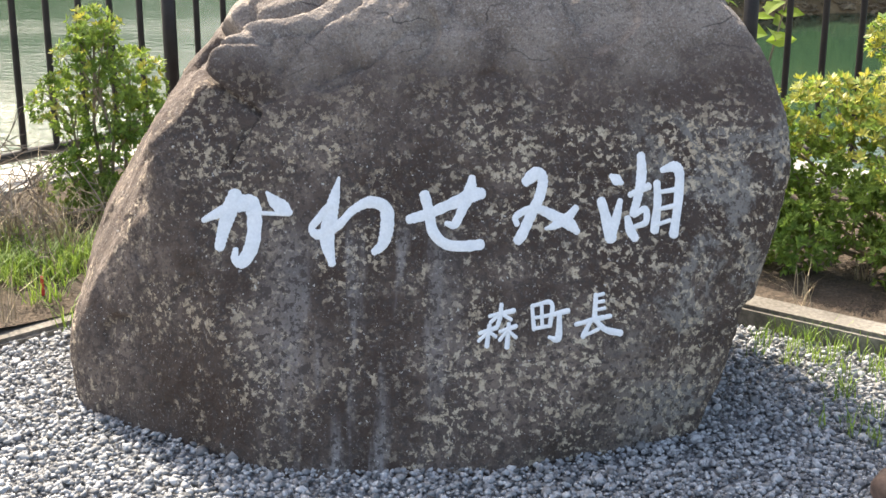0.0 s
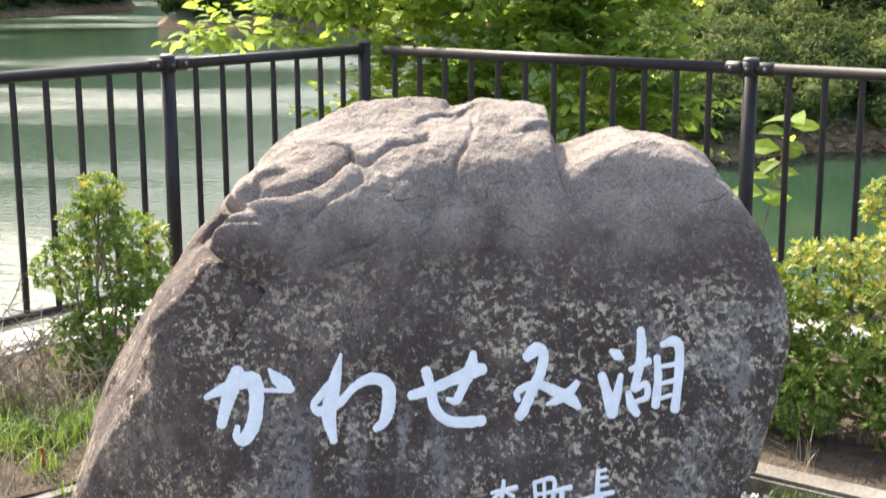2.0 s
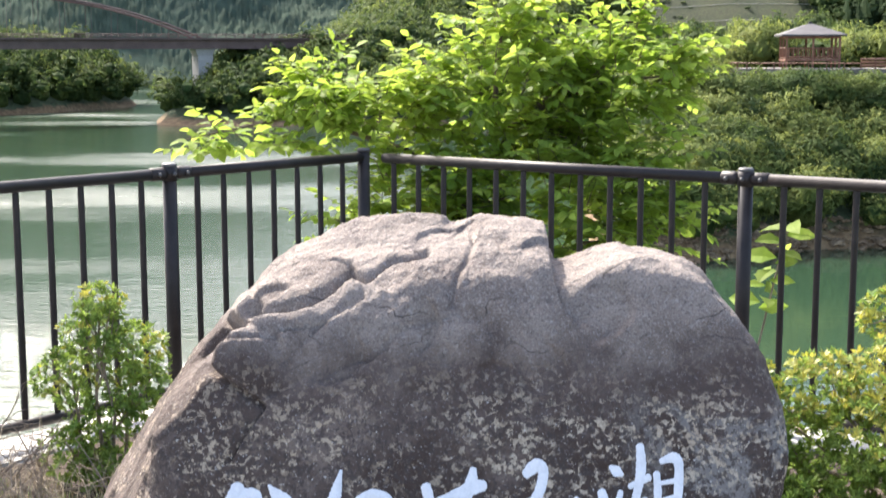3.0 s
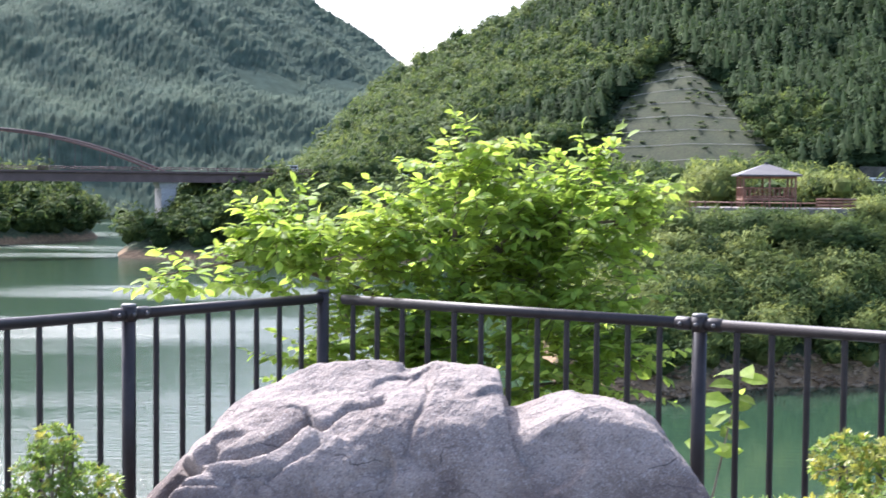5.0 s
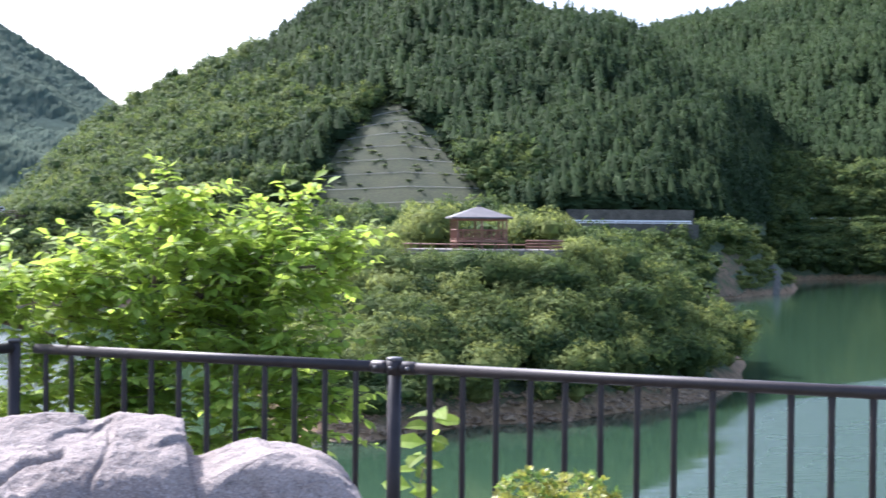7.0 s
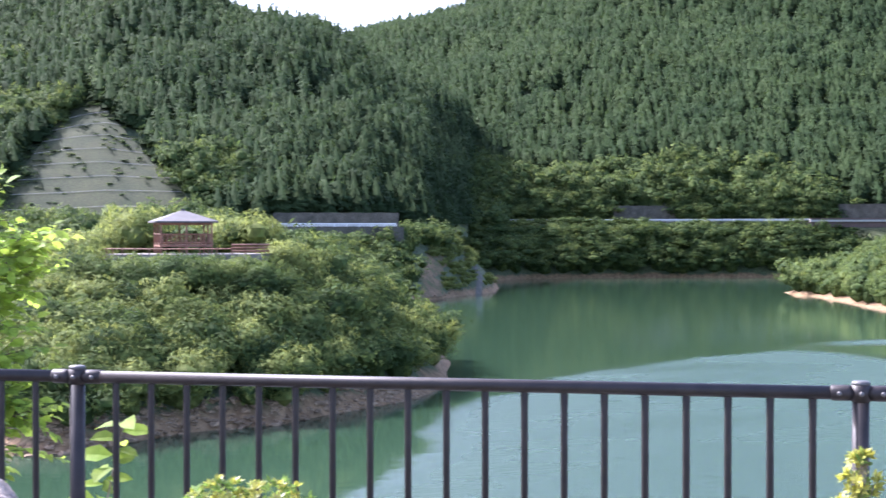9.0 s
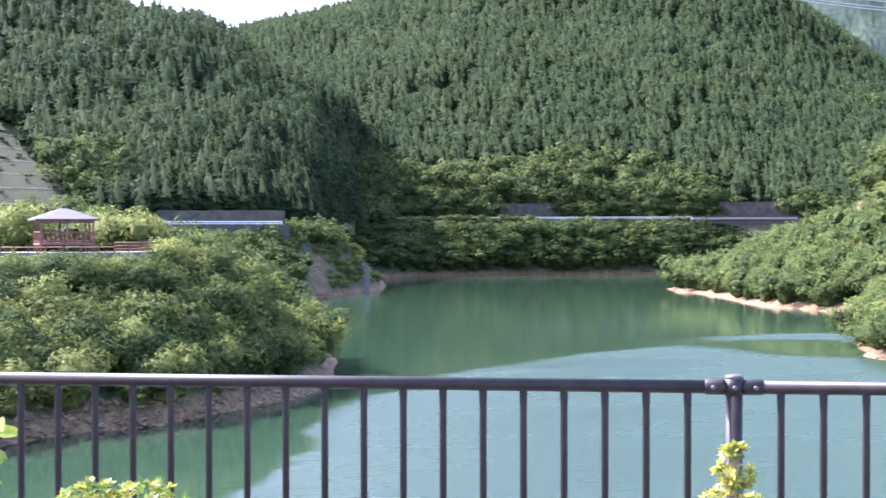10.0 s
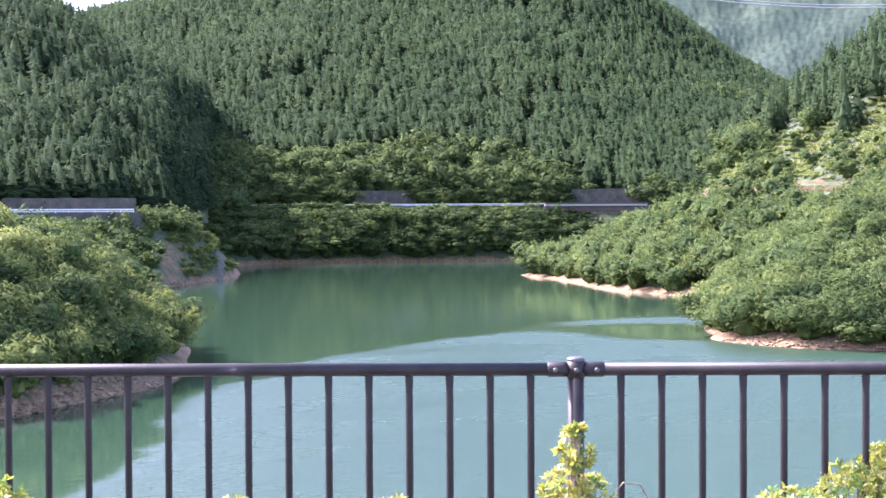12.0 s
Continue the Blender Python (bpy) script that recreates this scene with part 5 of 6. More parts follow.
def azalea(place, lobes, label, seed, young=0.0, size=0.030, dens=1.0):
    """A shrub: woody stems, and foliage in rounded tiers."""
    r = np.random.default_rng(seed)
    bush = empty("azalea_bush", place)
    tagged(bush, label, "shrub", "azaleas of the planting strip")
    tips, outs = [], []
    for lx, ly, lz, lr in lobes:
        n = int(dens * 5200 * lr * lr) + 20
        d = r.normal(size=(n, 3)) + (0, 0, 0.25)
        d /= np.linalg.norm(d, axis=1, keepdims=True)
        f = np.where(r.uniform(0, 1, n) < 0.75, r.uniform(0.82, 1.12, n), r.uniform(0.4, 0.85, n))[:, None]
        tips.append(np.array((lx, ly, lz)) + d * f * lr * (1, 1, 0.8))
        outs.append(d + (0, 0, 0.7) + r.normal(0, 0.3, (n, 3)))
    tips, outs = np.concatenate(tips), np.concatenate(outs)
    is_young = (r.uniform(0, 1, len(tips)) < young * smooth(0.35, 0.75, tips[:, 2] / max(l[2] for l in lobes))) & (outs[:, 2] > 0)
    soup("foliage", leaf_whorls(r, tips[~is_young], outs[~is_young], size), AZALEA, bush)
    if is_young.any():
        soup("young_foliage", leaf_whorls(r, tips[is_young], outs[is_young], size), AZALEA_Y, bush, "yellow-green young shoots")
    for lx, ly, lz, lr in lobes:
        bm = bmesh.new()
        foot = Vector((0.25 * lx + r.normal(0, 0.02), 0.25 * ly + r.normal(0, 0.02), -0.02))
        tip = Vector((lx, ly, lz))
        bend = Vector((r.normal(0, 0.03), r.normal(0, 0.03), 0))
        mid_ = foot.lerp(tip, 0.5) + bend
        tube(bm, [foot, mid_, tip], [0.009, 0.006, 0.003], 6)
        for k in range(7):
            a = mid_.lerp(tip, r.uniform(0, 1))
            b = tip + Vector(r.normal(size=3)).normalized() * lr * 0.9
            tube(bm, [a, a.lerp(b, 0.5) + Vector(r.normal(0, 0.008, 3)), b], [0.0035, 0.0025, 0.0012], 4, False)
        part("stem", bm, TWIG, bush)
    return bush


azalea((-1.27, 4.88, 0.03), [(0.0, 0.0, 0.66, 0.085), (-0.02, 0, 0.55, 0.12), (0.11, 0.02, 0.47, 0.13), (-0.12, 0.03, 0.38, 0.13), (0.14, 0.0, 0.33, 0.12), (0.02, -0.05, 0.22, 0.13), (-0.09, -0.05, 0.12, 0.12), (0.05, -0.1, 0.06, 0.10)], "upright azalea shrub with loose green tiers", 1, 0.15, size=0.025, dens=1.5)
azalea((-1.98, 4.75, 0.03), [(0, 0, 0.42, 0.12), (0.12, 0.02, 0.3, 0.10), (-0.1, 0, 0.25, 0.15)], "small sparse azalea at the railing", 2, 0.2)
azalea((1.56, 4.42, 0.03), [(-0.12, 0.1, 0.70, 0.11), (0.05, 0.08, 0.66, 0.14), (-0.38, -0.05, 0.50, 0.13), (-0.15, -0.12, 0.53, 0.17), (0.16, -0.1, 0.55, 0.17), (-0.42, 0.0, 0.33, 0.12), (-0.22, -0.2, 0.36, 0.17), (0.1, -0.25, 0.38, 0.18), (0.32, 0.0, 0.5, 0.18), (-0.3, -0.12, 0.18, 0.14), (-0.1, -0.25, 0.2, 0.16), (0.2, -0.3, 0.22, 0.17), (-0.42, 0.05, 0.12, 0.13), (-0.46, -0.2, 0.13, 0.13), (-0.62, 0.05, 0.47, 0.13), (-0.6, 0.0, 0.28, 0.15), (-0.58, -0.08, 0.12, 0.13), (-0.15, -0.35, 0.1, 0.14), (0.15, -0.4, 0.12, 0.14)], "broad azalea with yellow-green young leaves beside the kerb", 3, 0.55, size=0.026, dens=1.6)
azalea((2.2, 4.2, 0.03), [(-0.1, 0, 0.46, 0.17), (0.12, 0.05, 0.5, 0.16), (0.0, -0.1, 0.35, 0.2), (0.2, 0.1, 0.58, 0.08)], "low rounded azalea with yellow young leaves in the strip", 4, 1.3)
azalea((2.75, 3.95, 0.03), [(-0.12, 0, 0.48, 0.16), (0.1, 0.05, 0.52, 0.15), (0.0, -0.1, 0.33, 0.2)], "low rounded yellow-green azalea below the railing", 5, 1.1)
azalea((3.38, 3.72, 0.03), [(0.0, 0.0, 0.86, 0.028), (0.0, 0, 0.78, 0.055), (-0.04, 0.02, 0.66, 0.085), (0.07, 0, 0.64, 0.07), (0.0, -0.04, 0.52, 0.12), (0.05, -0.05, 0.35, 0.17)], "pointed azalea shrub in front of a fence post", 6, 0.9, dens=0.8)
azalea((3.98, 3.35, 0.03), [(-0.1, 0, 0.5, 0.15), (0.12, 0.05, 0.54, 0.13), (0.0, -0.1, 0.35, 0.2)], "low azalea with thin dry shoots", 7, 0.5)
azalea((4.58, 3.42, 0.03), [(-0.02, 0.0, 0.70, 0.06), (-0.14, 0, 0.6, 0.13), (0.12, 0.03, 0.61, 0.14), (0.3, 0.0, 0.6, 0.12), (0.0, -0.05, 0.42, 0.22), (0.3, 0, 0.4, 0.2)], "wide yellow-green azalea below the railing", 8, 0.7)


def bare_twigs(place, n, height, spread, label, seed):
    """A dead tangle of thin branching stems."""
    r = np.random.default_rng(seed)
    th = empty("dead_shrub", place)
    tagged(th, label, "shrub")
    for k in range(n):
        bm = bmesh.new()
        a = Vector((r.normal(0, spread * 0.4), r.normal(0, spread * 0.4), 0))
        d = Vector((r.normal(0, 0.6), r.normal(0, 0.6), 1.0)).normalized()
        pts = [a]
        for j in range(4):
            d = (d + Vector(r.normal(0, 0.3, 3))).normalized()
            pts.append(pts[-1] + d * height * 0.3 * r.uniform(0.6, 1.2))
        tube(bm, pts, [0.004, 0.0035, 0.003, 0.002, 0.001], 5, False)
        for j in range(5):
            q = pts[1 + j % 3].lerp(pts[2 + j % 3], r.uniform(0, 1))
            e = q + Vector((r.normal(0, 1), r.normal(0, 1), r.uniform(-0.2, 1))).normalized() * height * 0.35
            tube(bm, [q, q.lerp(e, 0.5) + Vector(r.normal(0, 0.01, 3)), e], [0.002, 0.0015, 0.0008], 4, False)
        part("stem", bm, TWIG, th)


bare_twigs((-1.62, 4.5, 0.03), 44, 0.36, 0.42, "leafless brown twigs of a dying shrub", 41)
bare_twigs((-1.35, 4.35, 0.03), 14, 0.22, 0.25, "dry brown stems beside the green azalea", 42)
bare_twigs((1.85, 4.35, 0.03), 10, 0.3, 0.3, "bare grey stems at the foot of the azaleas", 43)


def arching_stem():
    """A dry stalk that arches over beside the pointed shrub."""
    bm = bmesh.new()
    pts = [(3.44, 3.66, 0.55), (3.475, 3.66, 0.66), (3.54, 3.655, 0.715), (3.61, 3.65, 0.70), (3.66, 3.645, 0.62), (3.68, 3.64, 0.5), (3.68, 3.63, 0.05)]
    tube(bm, pts, [0.002, 0.003, 0.003, 0.003, 0.003, 0.003, 0.004], 6)
    tagged(part("dry_stalk", bm, STRAW), "pale dry stalk arching among the azaleas", "stalk")


arching_stem()


# ---- leafy tree behind the railing ----
def leaf_tris(p, d, nrm, size):
    """Folded pointed leaves, four triangles each."""
    d = d / np.linalg.norm(d, axis=1, keepdims=True)
    w = np.cross(d, nrm)
    w /= np.linalg.norm(w, axis=1, keepdims=True) + 1e-6
    up = np.cross(w, d)
    s = size[:, None]
    m1 = p + d * s * 0.38
    m2 = p + d * s * 0.72 - up * s * 0.03
    e = p + d * s - up * s * 0.12
    l1, r1 = m1 + w * s * 0.27 + up * s * 0.07, m1 - w * s * 0.27 + up * s * 0.07
    l2, r2 = m2 + w * s * 0.2 + up * s * 0.04, m2 - w * s * 0.2 + up * s * 0.04
    tri = lambda a, b, c: np.stack([a, b, c], 1)
    return [tri(p, l1, m1), tri(m1, l1, l2), tri(m1, l2, m2), tri(m2, l2, e), tri(p, m1, r1), tri(m1, r2, r1), tri(m1, m2, r2), tri(m2, e, r2)]


def single_leaf_meshes():
    out = []
    for k in range(4):
        t = leaf_tris(np.zeros((1, 3)), np.array([[1.0, 0, -0.1 * k]]), np.array([[0, 0.1 * k - 0.15, 1.0]]), np.array([1.0]))
        me = bpy.data.meshes.new("leaf")
        v = np.concatenate(t).reshape(-1, 3)
        me.from_pydata(v.tolist(), [], [(3 * i, 3 * i + 1, 3 * i + 2) for i in range(len(v) // 3)])
        me.materials.append(LEAF_ONE)
        out.append(me)
    return out


def build_tree():
    r = np.random.default_rng(51)
    tree = empty("tree", (0.35, 7.75, -0.5))
    tagged(tree, "young leafy tree with bright green leaves outside the railing", "tree")
    o = np.array((0.35, 7.75, -0.5))

    def limb(name, pts, radii):
        bm = bmesh.new()
        tube(bm, [Vector(p) - Vector(o) for p in pts], radii, 9)
        part(name, bm, BARK, tree)

    limb("trunk", [(0.35, 7.75, -0.5), (0.22, 7.7, 0.3), (0.12, 7.62, 0.95), (0.22, 7.6, 1.15), (0.42, 7.6, 1.32)], [0.05, 0.043, 0.036, 0.032, 0.024])
    limb("limb", [(0.42, 7.6, 1.32), (0.68, 7.6, 1.45), (0.86, 7.62, 1.75)], [0.022, 0.015, 0.006])
    limb("limb", [(0.12, 7.62, 0.95), (0.13, 7.6, 1.4), (0.19, 7.6, 1.9)], [0.022, 0.014, 0.005])
    limb("limb", [(0.16, 7.65, 0.7), (-0.35, 7.5, 1.05), (-0.9, 7.38, 1.24), (-1.5, 7.25, 1.12)], [0.024, 0.016, 0.01, 0.003])
    limb("limb", [(0.22, 7.7, 0.3), (-0.2, 7.45, 0.6), (-0.6, 7.3, 0.75)], [0.02, 0.012, 0.004])
    limb("limb", [(0.22, 7.7, 0.3), (0.6, 7.5, 0.55), (1.0, 7.4, 0.6)], [0.02, 0.012, 0.004])
    limb("limb", [(0.42, 7.6, 1.32), (0.8, 7.55, 1.42), (1.1, 7.5, 1.45)], [0.018, 0.011, 0.004])
    masses = [(0.18, 7.6, 1.36, 0.48, 0.40, 0.24, 78), (-0.58, 7.42, 1.27, 0.36, 0.26, 0.14, 42), (-1.2, 7.3, 1.10, 0.26, 0.15, 0.04, 9), (0.80, 7.6, 1.42, 0.32, 0.34, 0.17, 46),
              (0.16, 7.6, 1.66, 0.09, 0.10, 0.13, 12), (0.20, 7.6, 1.83, 0.04, 0.05, 0.07, 5), (0.84, 7.6, 1.66, 0.08, 0.08, 0.09, 8), (1.06, 7.6, 1.55, 0.10, 0.10, 0.05, 6), (-0.85, 7.4, 1.38, 0.14, 0.14, 0.06, 9), (0.45, 7.4, 0.70, 0.62, 0.32, 0.36, 130), (0.75, 7.45, 1.1, 0.35, 0.3, 0.2, 34), (-0.35, 7.3, 0.70, 0.32, 0.22, 0.24, 34), (0.1, 7.6, 1.05, 0.6, 0.35, 0.15, 34)]
    pts, dirs, nrms, sizes, stems = [], [], [], [], bmesh.new()
    for cx, cy, cz, rx, ry, rz, n in masses:
        for k in range(int(n * 1.95)):
            q = r.normal(size=3)
            q /= np.linalg.norm(q)
            q *= r.uniform(0.25, 1.0) ** 0.5
            a = np.array((cx, cy, cz)) + q * (rx, ry, rz)
            d = q * (1, 1, 0.35) + (0, -0.1, 0.28) + r.normal(0, 0.2, 3)
            d /= np.linalg.norm(d)
            ln = r.uniform(0.17, 0.34)
            m = 12
            side = np.cross(d, (0, 0, 1.0))
            side /= np.linalg.norm(side)
            bend = np.array((0, 0, -0.12))
            at = lambda t: a + d * ln * t + bend * t * t * ln
            tube(stems, [Vector(at(0) - o), Vector(at(0.5) - o), Vector(at(1) - o)], [0.003, 0.0022, 0.001], 4, False)
            for i in range(m):
                t = (i + 0.6) / m
                sg = 1 if i % 2 else -1
                dd = d * (0.45 + 0.5 * (t > 0.93)) + side * sg * 0.8 * (t < 0.93) + (0, 0, -0.28) + r.normal(0, 0.18, 3)
                pts.append(at(t))
                dirs.append(dd)
                nrms.append(np.array((0, 0, 1.0)) + r.normal(0, 0.35, 3) + side * sg * 0.2)
                sizes.append(r.uniform(0.07, 0.115) * (1.1 - 0.3 * t))
    tagged(part("branchwork", stems, BARK, tree, "", True), kind="stuff")
    pts, dirs, nrms, sizes = map(np.array, (pts, dirs, nrms, sizes))
    order = np.argsort(pts[:, 1] - 0.35 * pts[:, 2])
    near, rest = order[:280], order[280:]
    t = np.stack(leaf_tris(pts[rest] - o, dirs[rest], nrms[rest], sizes[rest]), 1).reshape(-1, 3, 3)
    ob = soup("crown", t, LEAF, tree)
    bm = bmesh.new()
    bm.from_mesh(ob.data)
    bmesh.ops.remove_doubles(bm, verts=bm.verts, dist=0.00005)
    bm.to_mesh(ob.data)
    bm.free()
    tagged(ob, kind="stuff")
    return tree, [(pts[i] - o, dirs[i], nrms[i], sizes[i]) for i in near]


tree, near_leaves = build_tree()


def put_leaf(me, p, d, nrm, size, parent):
    x = Vector(d).normalized()
    y = Vector(nrm).cross(x).normalized()
    z = x.cross(y)
    ob = new("leaf", me)
    ob.parent = parent
    ob.matrix_local = Matrix.Translation(Vector(p)) @ Matrix((x, y, z)).transposed().to_4x4() @ Matrix.Scale(size, 4)


def sapling():
    """A thin shoot with large heart-shaped leaves just outside the railing."""
    r = np.random.default_rng(61)
    s = empty("sapling", (1.27, 5.88, -0.2))
    tagged(s, "thin sapling with large pale green leaves outside the railing", "sapling")
    bm = bmesh.new()
    tube(bm, [(0, 0, 0), (-0.02, 0.02, 0.5), (0.05, 0.0, 0.85), (0.10, 0, 1.06)], [0.006, 0.005, 0.004, 0.002], 6)
    part("stem", bm, TWIG, s)
    for k in range(16):
        t = 0.66 + 0.34 * k / 15
        a = k * 2.4
        p = (-0.02 + 0.12 * (t - 0.66) / 0.34, 0.02 * (1 - t), 1.06 * t)
        put_leaf(LEAF_SET[k % 4], p, (math.cos(a), math.sin(a) * 0.7, 0.1), (r.normal(0, 0.4), -0.6 + r.normal(0, 0.3), 0.7), r.uniform(0.11, 0.16), s)


LEAF_SET = single_leaf_meshes()
sapling()


# ---- small things by the boulder ----
def brown_stone():
    bm = bmesh.new()
    bmesh.ops.create_icosphere(bm, subdivisions=4, radius=1.0)
    for v in bm.verts:
        f = 1 + 0.12 * noise.noise(v.co * 1.7) + 0.03 * noise.noise(v.co * 6)
        v.co = Vector((v.co.x * 0.085, v.co.y * 0.07, v.co.z * 0.055)) * f
    ob = part("stone", bm, ROCK, None, "", True)
    ob.location = (1.065, 2.775, 0.035)
    tagged(ob, "smooth rounded brown stone lying on gravel", "stone")


def red_marker():
    m = empty("marker_stake", (-1.20, 3.93, 0.0))
    tagged(m, "small red plastic marker stake in weeds", "marker")
    bm = bmesh.new()
    box(bm, (0, 0, 0.045), (0.010, 0.006, 0.09), 0.3, 0.002)
    part("stake", bm, RED, m)
    bm = bmesh.new()
    pts = [(0.0, -0.01, 0.014), (0.02, -0.025, 0.02), (0.045, -0.03, 0.012), (0.07, -0.025, 0.016)]
    rows = [[bm.verts.new((x, y - 0.012, z)), bm.verts.new((x, y + 0.012, z + 0.006))] for x, y, z in pts]
    for a, b in zip(rows, rows[1:]):
        bm.faces.new((a[0], a[1], b[1], b[0]))
    bmesh.ops.solidify(bm, geom=bm.faces[:], thickness=0.002)
    part("ribbon", bm, RED, m, "faded pink-red ribbon")


brown_stone()
red_marker()


# ---- shelter on the peninsula ----
def timber(name, a, b, w, parent, material=None, label=""):
    bm = bmesh.new()
    a, b = Vector(a), Vector(b)
    tube(bm, [a, b], [w * 0.7, w * 0.7], 4)
    return part(name, bm, material or WOOD, parent, label)


def build_shelter():
    cx, cy = xy(12.1, 146.5)
    g = empty("shelter", (cx, cy, -0.35))
    g.rotation_euler = (0, 0, radians(-12.1 + 8))
    tagged(g, "open timber shelter with a grey pyramid roof", "shelter")
    w = 2.55
    bm = bmesh.new()
    e = 3.15
    low = [bm.verts.new((sx * e, sy * e, 3.28)) for sx, sy in ((-1, -1), (1, -1), (1, 1), (-1, 1))]
    under = [bm.verts.new((sx * e, sy * e, 3.12)) for sx, sy in ((-1, -1), (1, -1), (1, 1), (-1, 1))]
    top = bm.verts.new((0, 0, 4.45))
    for i in range(4):
        bm.faces.new((low[i], low[(i + 1) % 4], top))
        bm.faces.new((under[i], under[(i + 1) % 4], low[(i + 1) % 4], low[i]))
    bm.faces.new(under[::-1])
    part("roof", bm, ROOF, g)
    bm = bmesh.new()
    box(bm, (0, 0, 4.45), (0.4, 0.4, 0.22), 0, 0.04)
    part("roof_cap", bm, ROOF, g)
    bm = bmesh.new()
    box(bm, (0, 0, 0.80), (5.3, 5.3, 0.22))
    part("floor", bm, WOOD, g)
    for sx in (-1, 0, 1):
        for sy in (-1, 0, 1):
            if sx or sy:
                timber("post", (sx * w, sy * w, 0), (sx * w, sy * w, 3.2), 0.2, g)
    for k in range(4):
        a = k * math.pi / 2
        c, s = math.cos(a), math.sin(a)
        turn = lambda x, y, z: (x * c - y * s, x * s + y * c, z)
        for z in (1.05, 1.95):
            timber("handrail", turn(-w, -w, z), turn(w, -w, z), 0.12, g)
        if k != 1:
            for i in range(11):
                x = -w + 0.22 + i * 0.466
                timber("baluster", turn(x, -w, 1.05), turn(x, -w, 1.95), 0.13, g)
        timber("eave_beam", turn(-w, -w, 3.05), turn(w, -w, 3.05), 0.2, g)


def build_terrace():
    cx, cy = xy(12.3, 144)
    bm = bmesh.new()
    n = 28
    f = math.radians(-12.3)
    top, bot = [], []
    for k in range(n):
        q = 6.2832 * k / n
        x, y = 8.6 * math.cos(q), 5.2 * math.sin(q)
        top.append(bm.verts.new((cx + x * math.cos(f) - y * math.sin(f), cy + x * math.sin(f) + y * math.cos(f), -0.35)))
        bot.append(bm.verts.new((top[-1].co.x, top[-1].co.y, -5.0)))
    bm.faces.new(top)
    for k in range(n):
        bm.faces.new((bot[k], bot[(k + 1) % n], top[(k + 1) % n], top[k]))
    tagged(part("terrace", bm, KERB), "pale tan paved terrace round the shelter", "terrace", kind="structure")
    fen = empty("low_fence", (cx, cy, -0.35))
    tagged(fen, "low reddish timber fence along the terrace edge", "fence")
    last = None
    for k in range(15):
        q = math.radians(186 + k * 11.5)
        x, y = 8.3 * math.cos(q), 5.0 * math.sin(q)
        p = (x * math.cos(f) - y * math.sin(f), x * math.sin(f) + y * math.cos(f))
        tall = 0.62 if k < 11 else 1.0
        timber("post", (*p, 0), (*p, tall), 0.12, fen)
        if last:
            for z in ((0.52,) if k < 11 else (0.3, 0.6, 0.9)):
                timber("rail", (*last, z), (*p, z), 0.09 if k < 11 else 0.17, fen)
        last = p


build_shelter()
build_terrace()


# ---- roads, walls, bridges ----
def arc_wall(name, az0, az1, d, z0, z1, thick, material, label, category, n=24):
    """A wall that follows a bearing arc at a distance."""
    bm = bmesh.new()
    rows = []
    for k in range(n + 1):
        az = az0 + (az1 - az0) * k / n
        a, b = xy(az, d), xy(az, d + thick)
        top = z1 * 1.0 + 0.05 * math.sin(k * 1.3)
        rows.append([bm.verts.new((*a, z0)), bm.verts.new((*a, top)), bm.verts.new((*b, top)), bm.verts.new((*b, z0))])
    for p, q in zip(rows, rows[1:]):
        for j in range(4):
            bm.faces.new((p[j], q[j], q[(j + 1) % 4], p[(j + 1) % 4]))
    bm.faces.new(rows[0])
    bm.faces.new(rows[-1][::-1])
    bmesh.ops.recalc_face_normals(bm, faces=bm.faces)
    return tagged(part(name, bm, material), label, category, kind="structure")


def guardrail(az0, az1, d, z, label, step=3.0, high=0.85):
    g = empty("guardrail", (*xy((az0 + az1) / 2, d), z))
    o = Vector(g.location)
    tagged(g, label, "guardrail")
    n = max(2, int(radians(abs(az1 - az0)) * d / step))
    pts = [Vector((*xy(az0 + (az1 - az0) * k / n, d), z)) - o for k in range(n + 1)]
    bm = bmesh.new()
    for h, w in ((high - 0.15, 0.36), (high - 0.62, 0.2)):
        rows = [[bm.verts.new(p + Vector((0, 0, h - w / 2))), bm.verts.new(p + Vector((0, -0.05, h))), bm.verts.new(p + Vector((0, 0, h + w / 2))), bm.verts.new(p + Vector((0, 0.04, h)))] for p in pts]
        for a, b in zip(rows, rows[1:]):
            for j in range(4):
                bm.faces.new((a[j], b[j], b[(j + 1) % 4], a[(j + 1) % 4]))
    part("beam", bm, WHITE, g)
    bm = bmesh.new()
    tube(bm, [(0, 0, -0.2), (0, 0, high)], [0.07, 0.07], 6)
    me = mesh_of("post", bm, WHITE)
    for p in pts:
        ob = new("post", me)
        ob.parent = g
        ob.location = p + Vector((0, 0.12, 0))


arc_wall("road_wall", 15.6, 20.7, 357, -6, 7.0, 1.2, WALLC, "grey concrete retaining wall above the lake road", "wall")
arc_wall("road_wall", -6.0, 20.9, 349.5, -10, 3.3, 7.0, WALLC, "grey concrete embankment carrying the lake road", "wall", 60)
guardrail(15.6, 20.6, 350, 3.4, "white roadside guardrail above the peninsula")
arc_wall("road_wall", -2.2, 5.2, 357, -4, 7.6, 1.2, WALLC, "mossy grey retaining wall at the hill foot", "wall")
guardrail(-5.5, 8.5, 350, 3.5, "white roadside guardrail below the hill")
arc_wall("road_wall", 24.5, 37.2, 541, -6, 5.9, 7, WALLC, "long concrete road shelf along the mountain foot", "wall", 40)
arc_wall("road_wall", 29.4, 31.9, 551, 3, 12.5, 2, WALLC, "grey concrete slope protection above the road", "wall")
arc_wall("road_wall", 38.2, 41.6, 553, 3, 12.8, 2, WALLC, "weathered concrete slope protection beside the bridge", "wall")
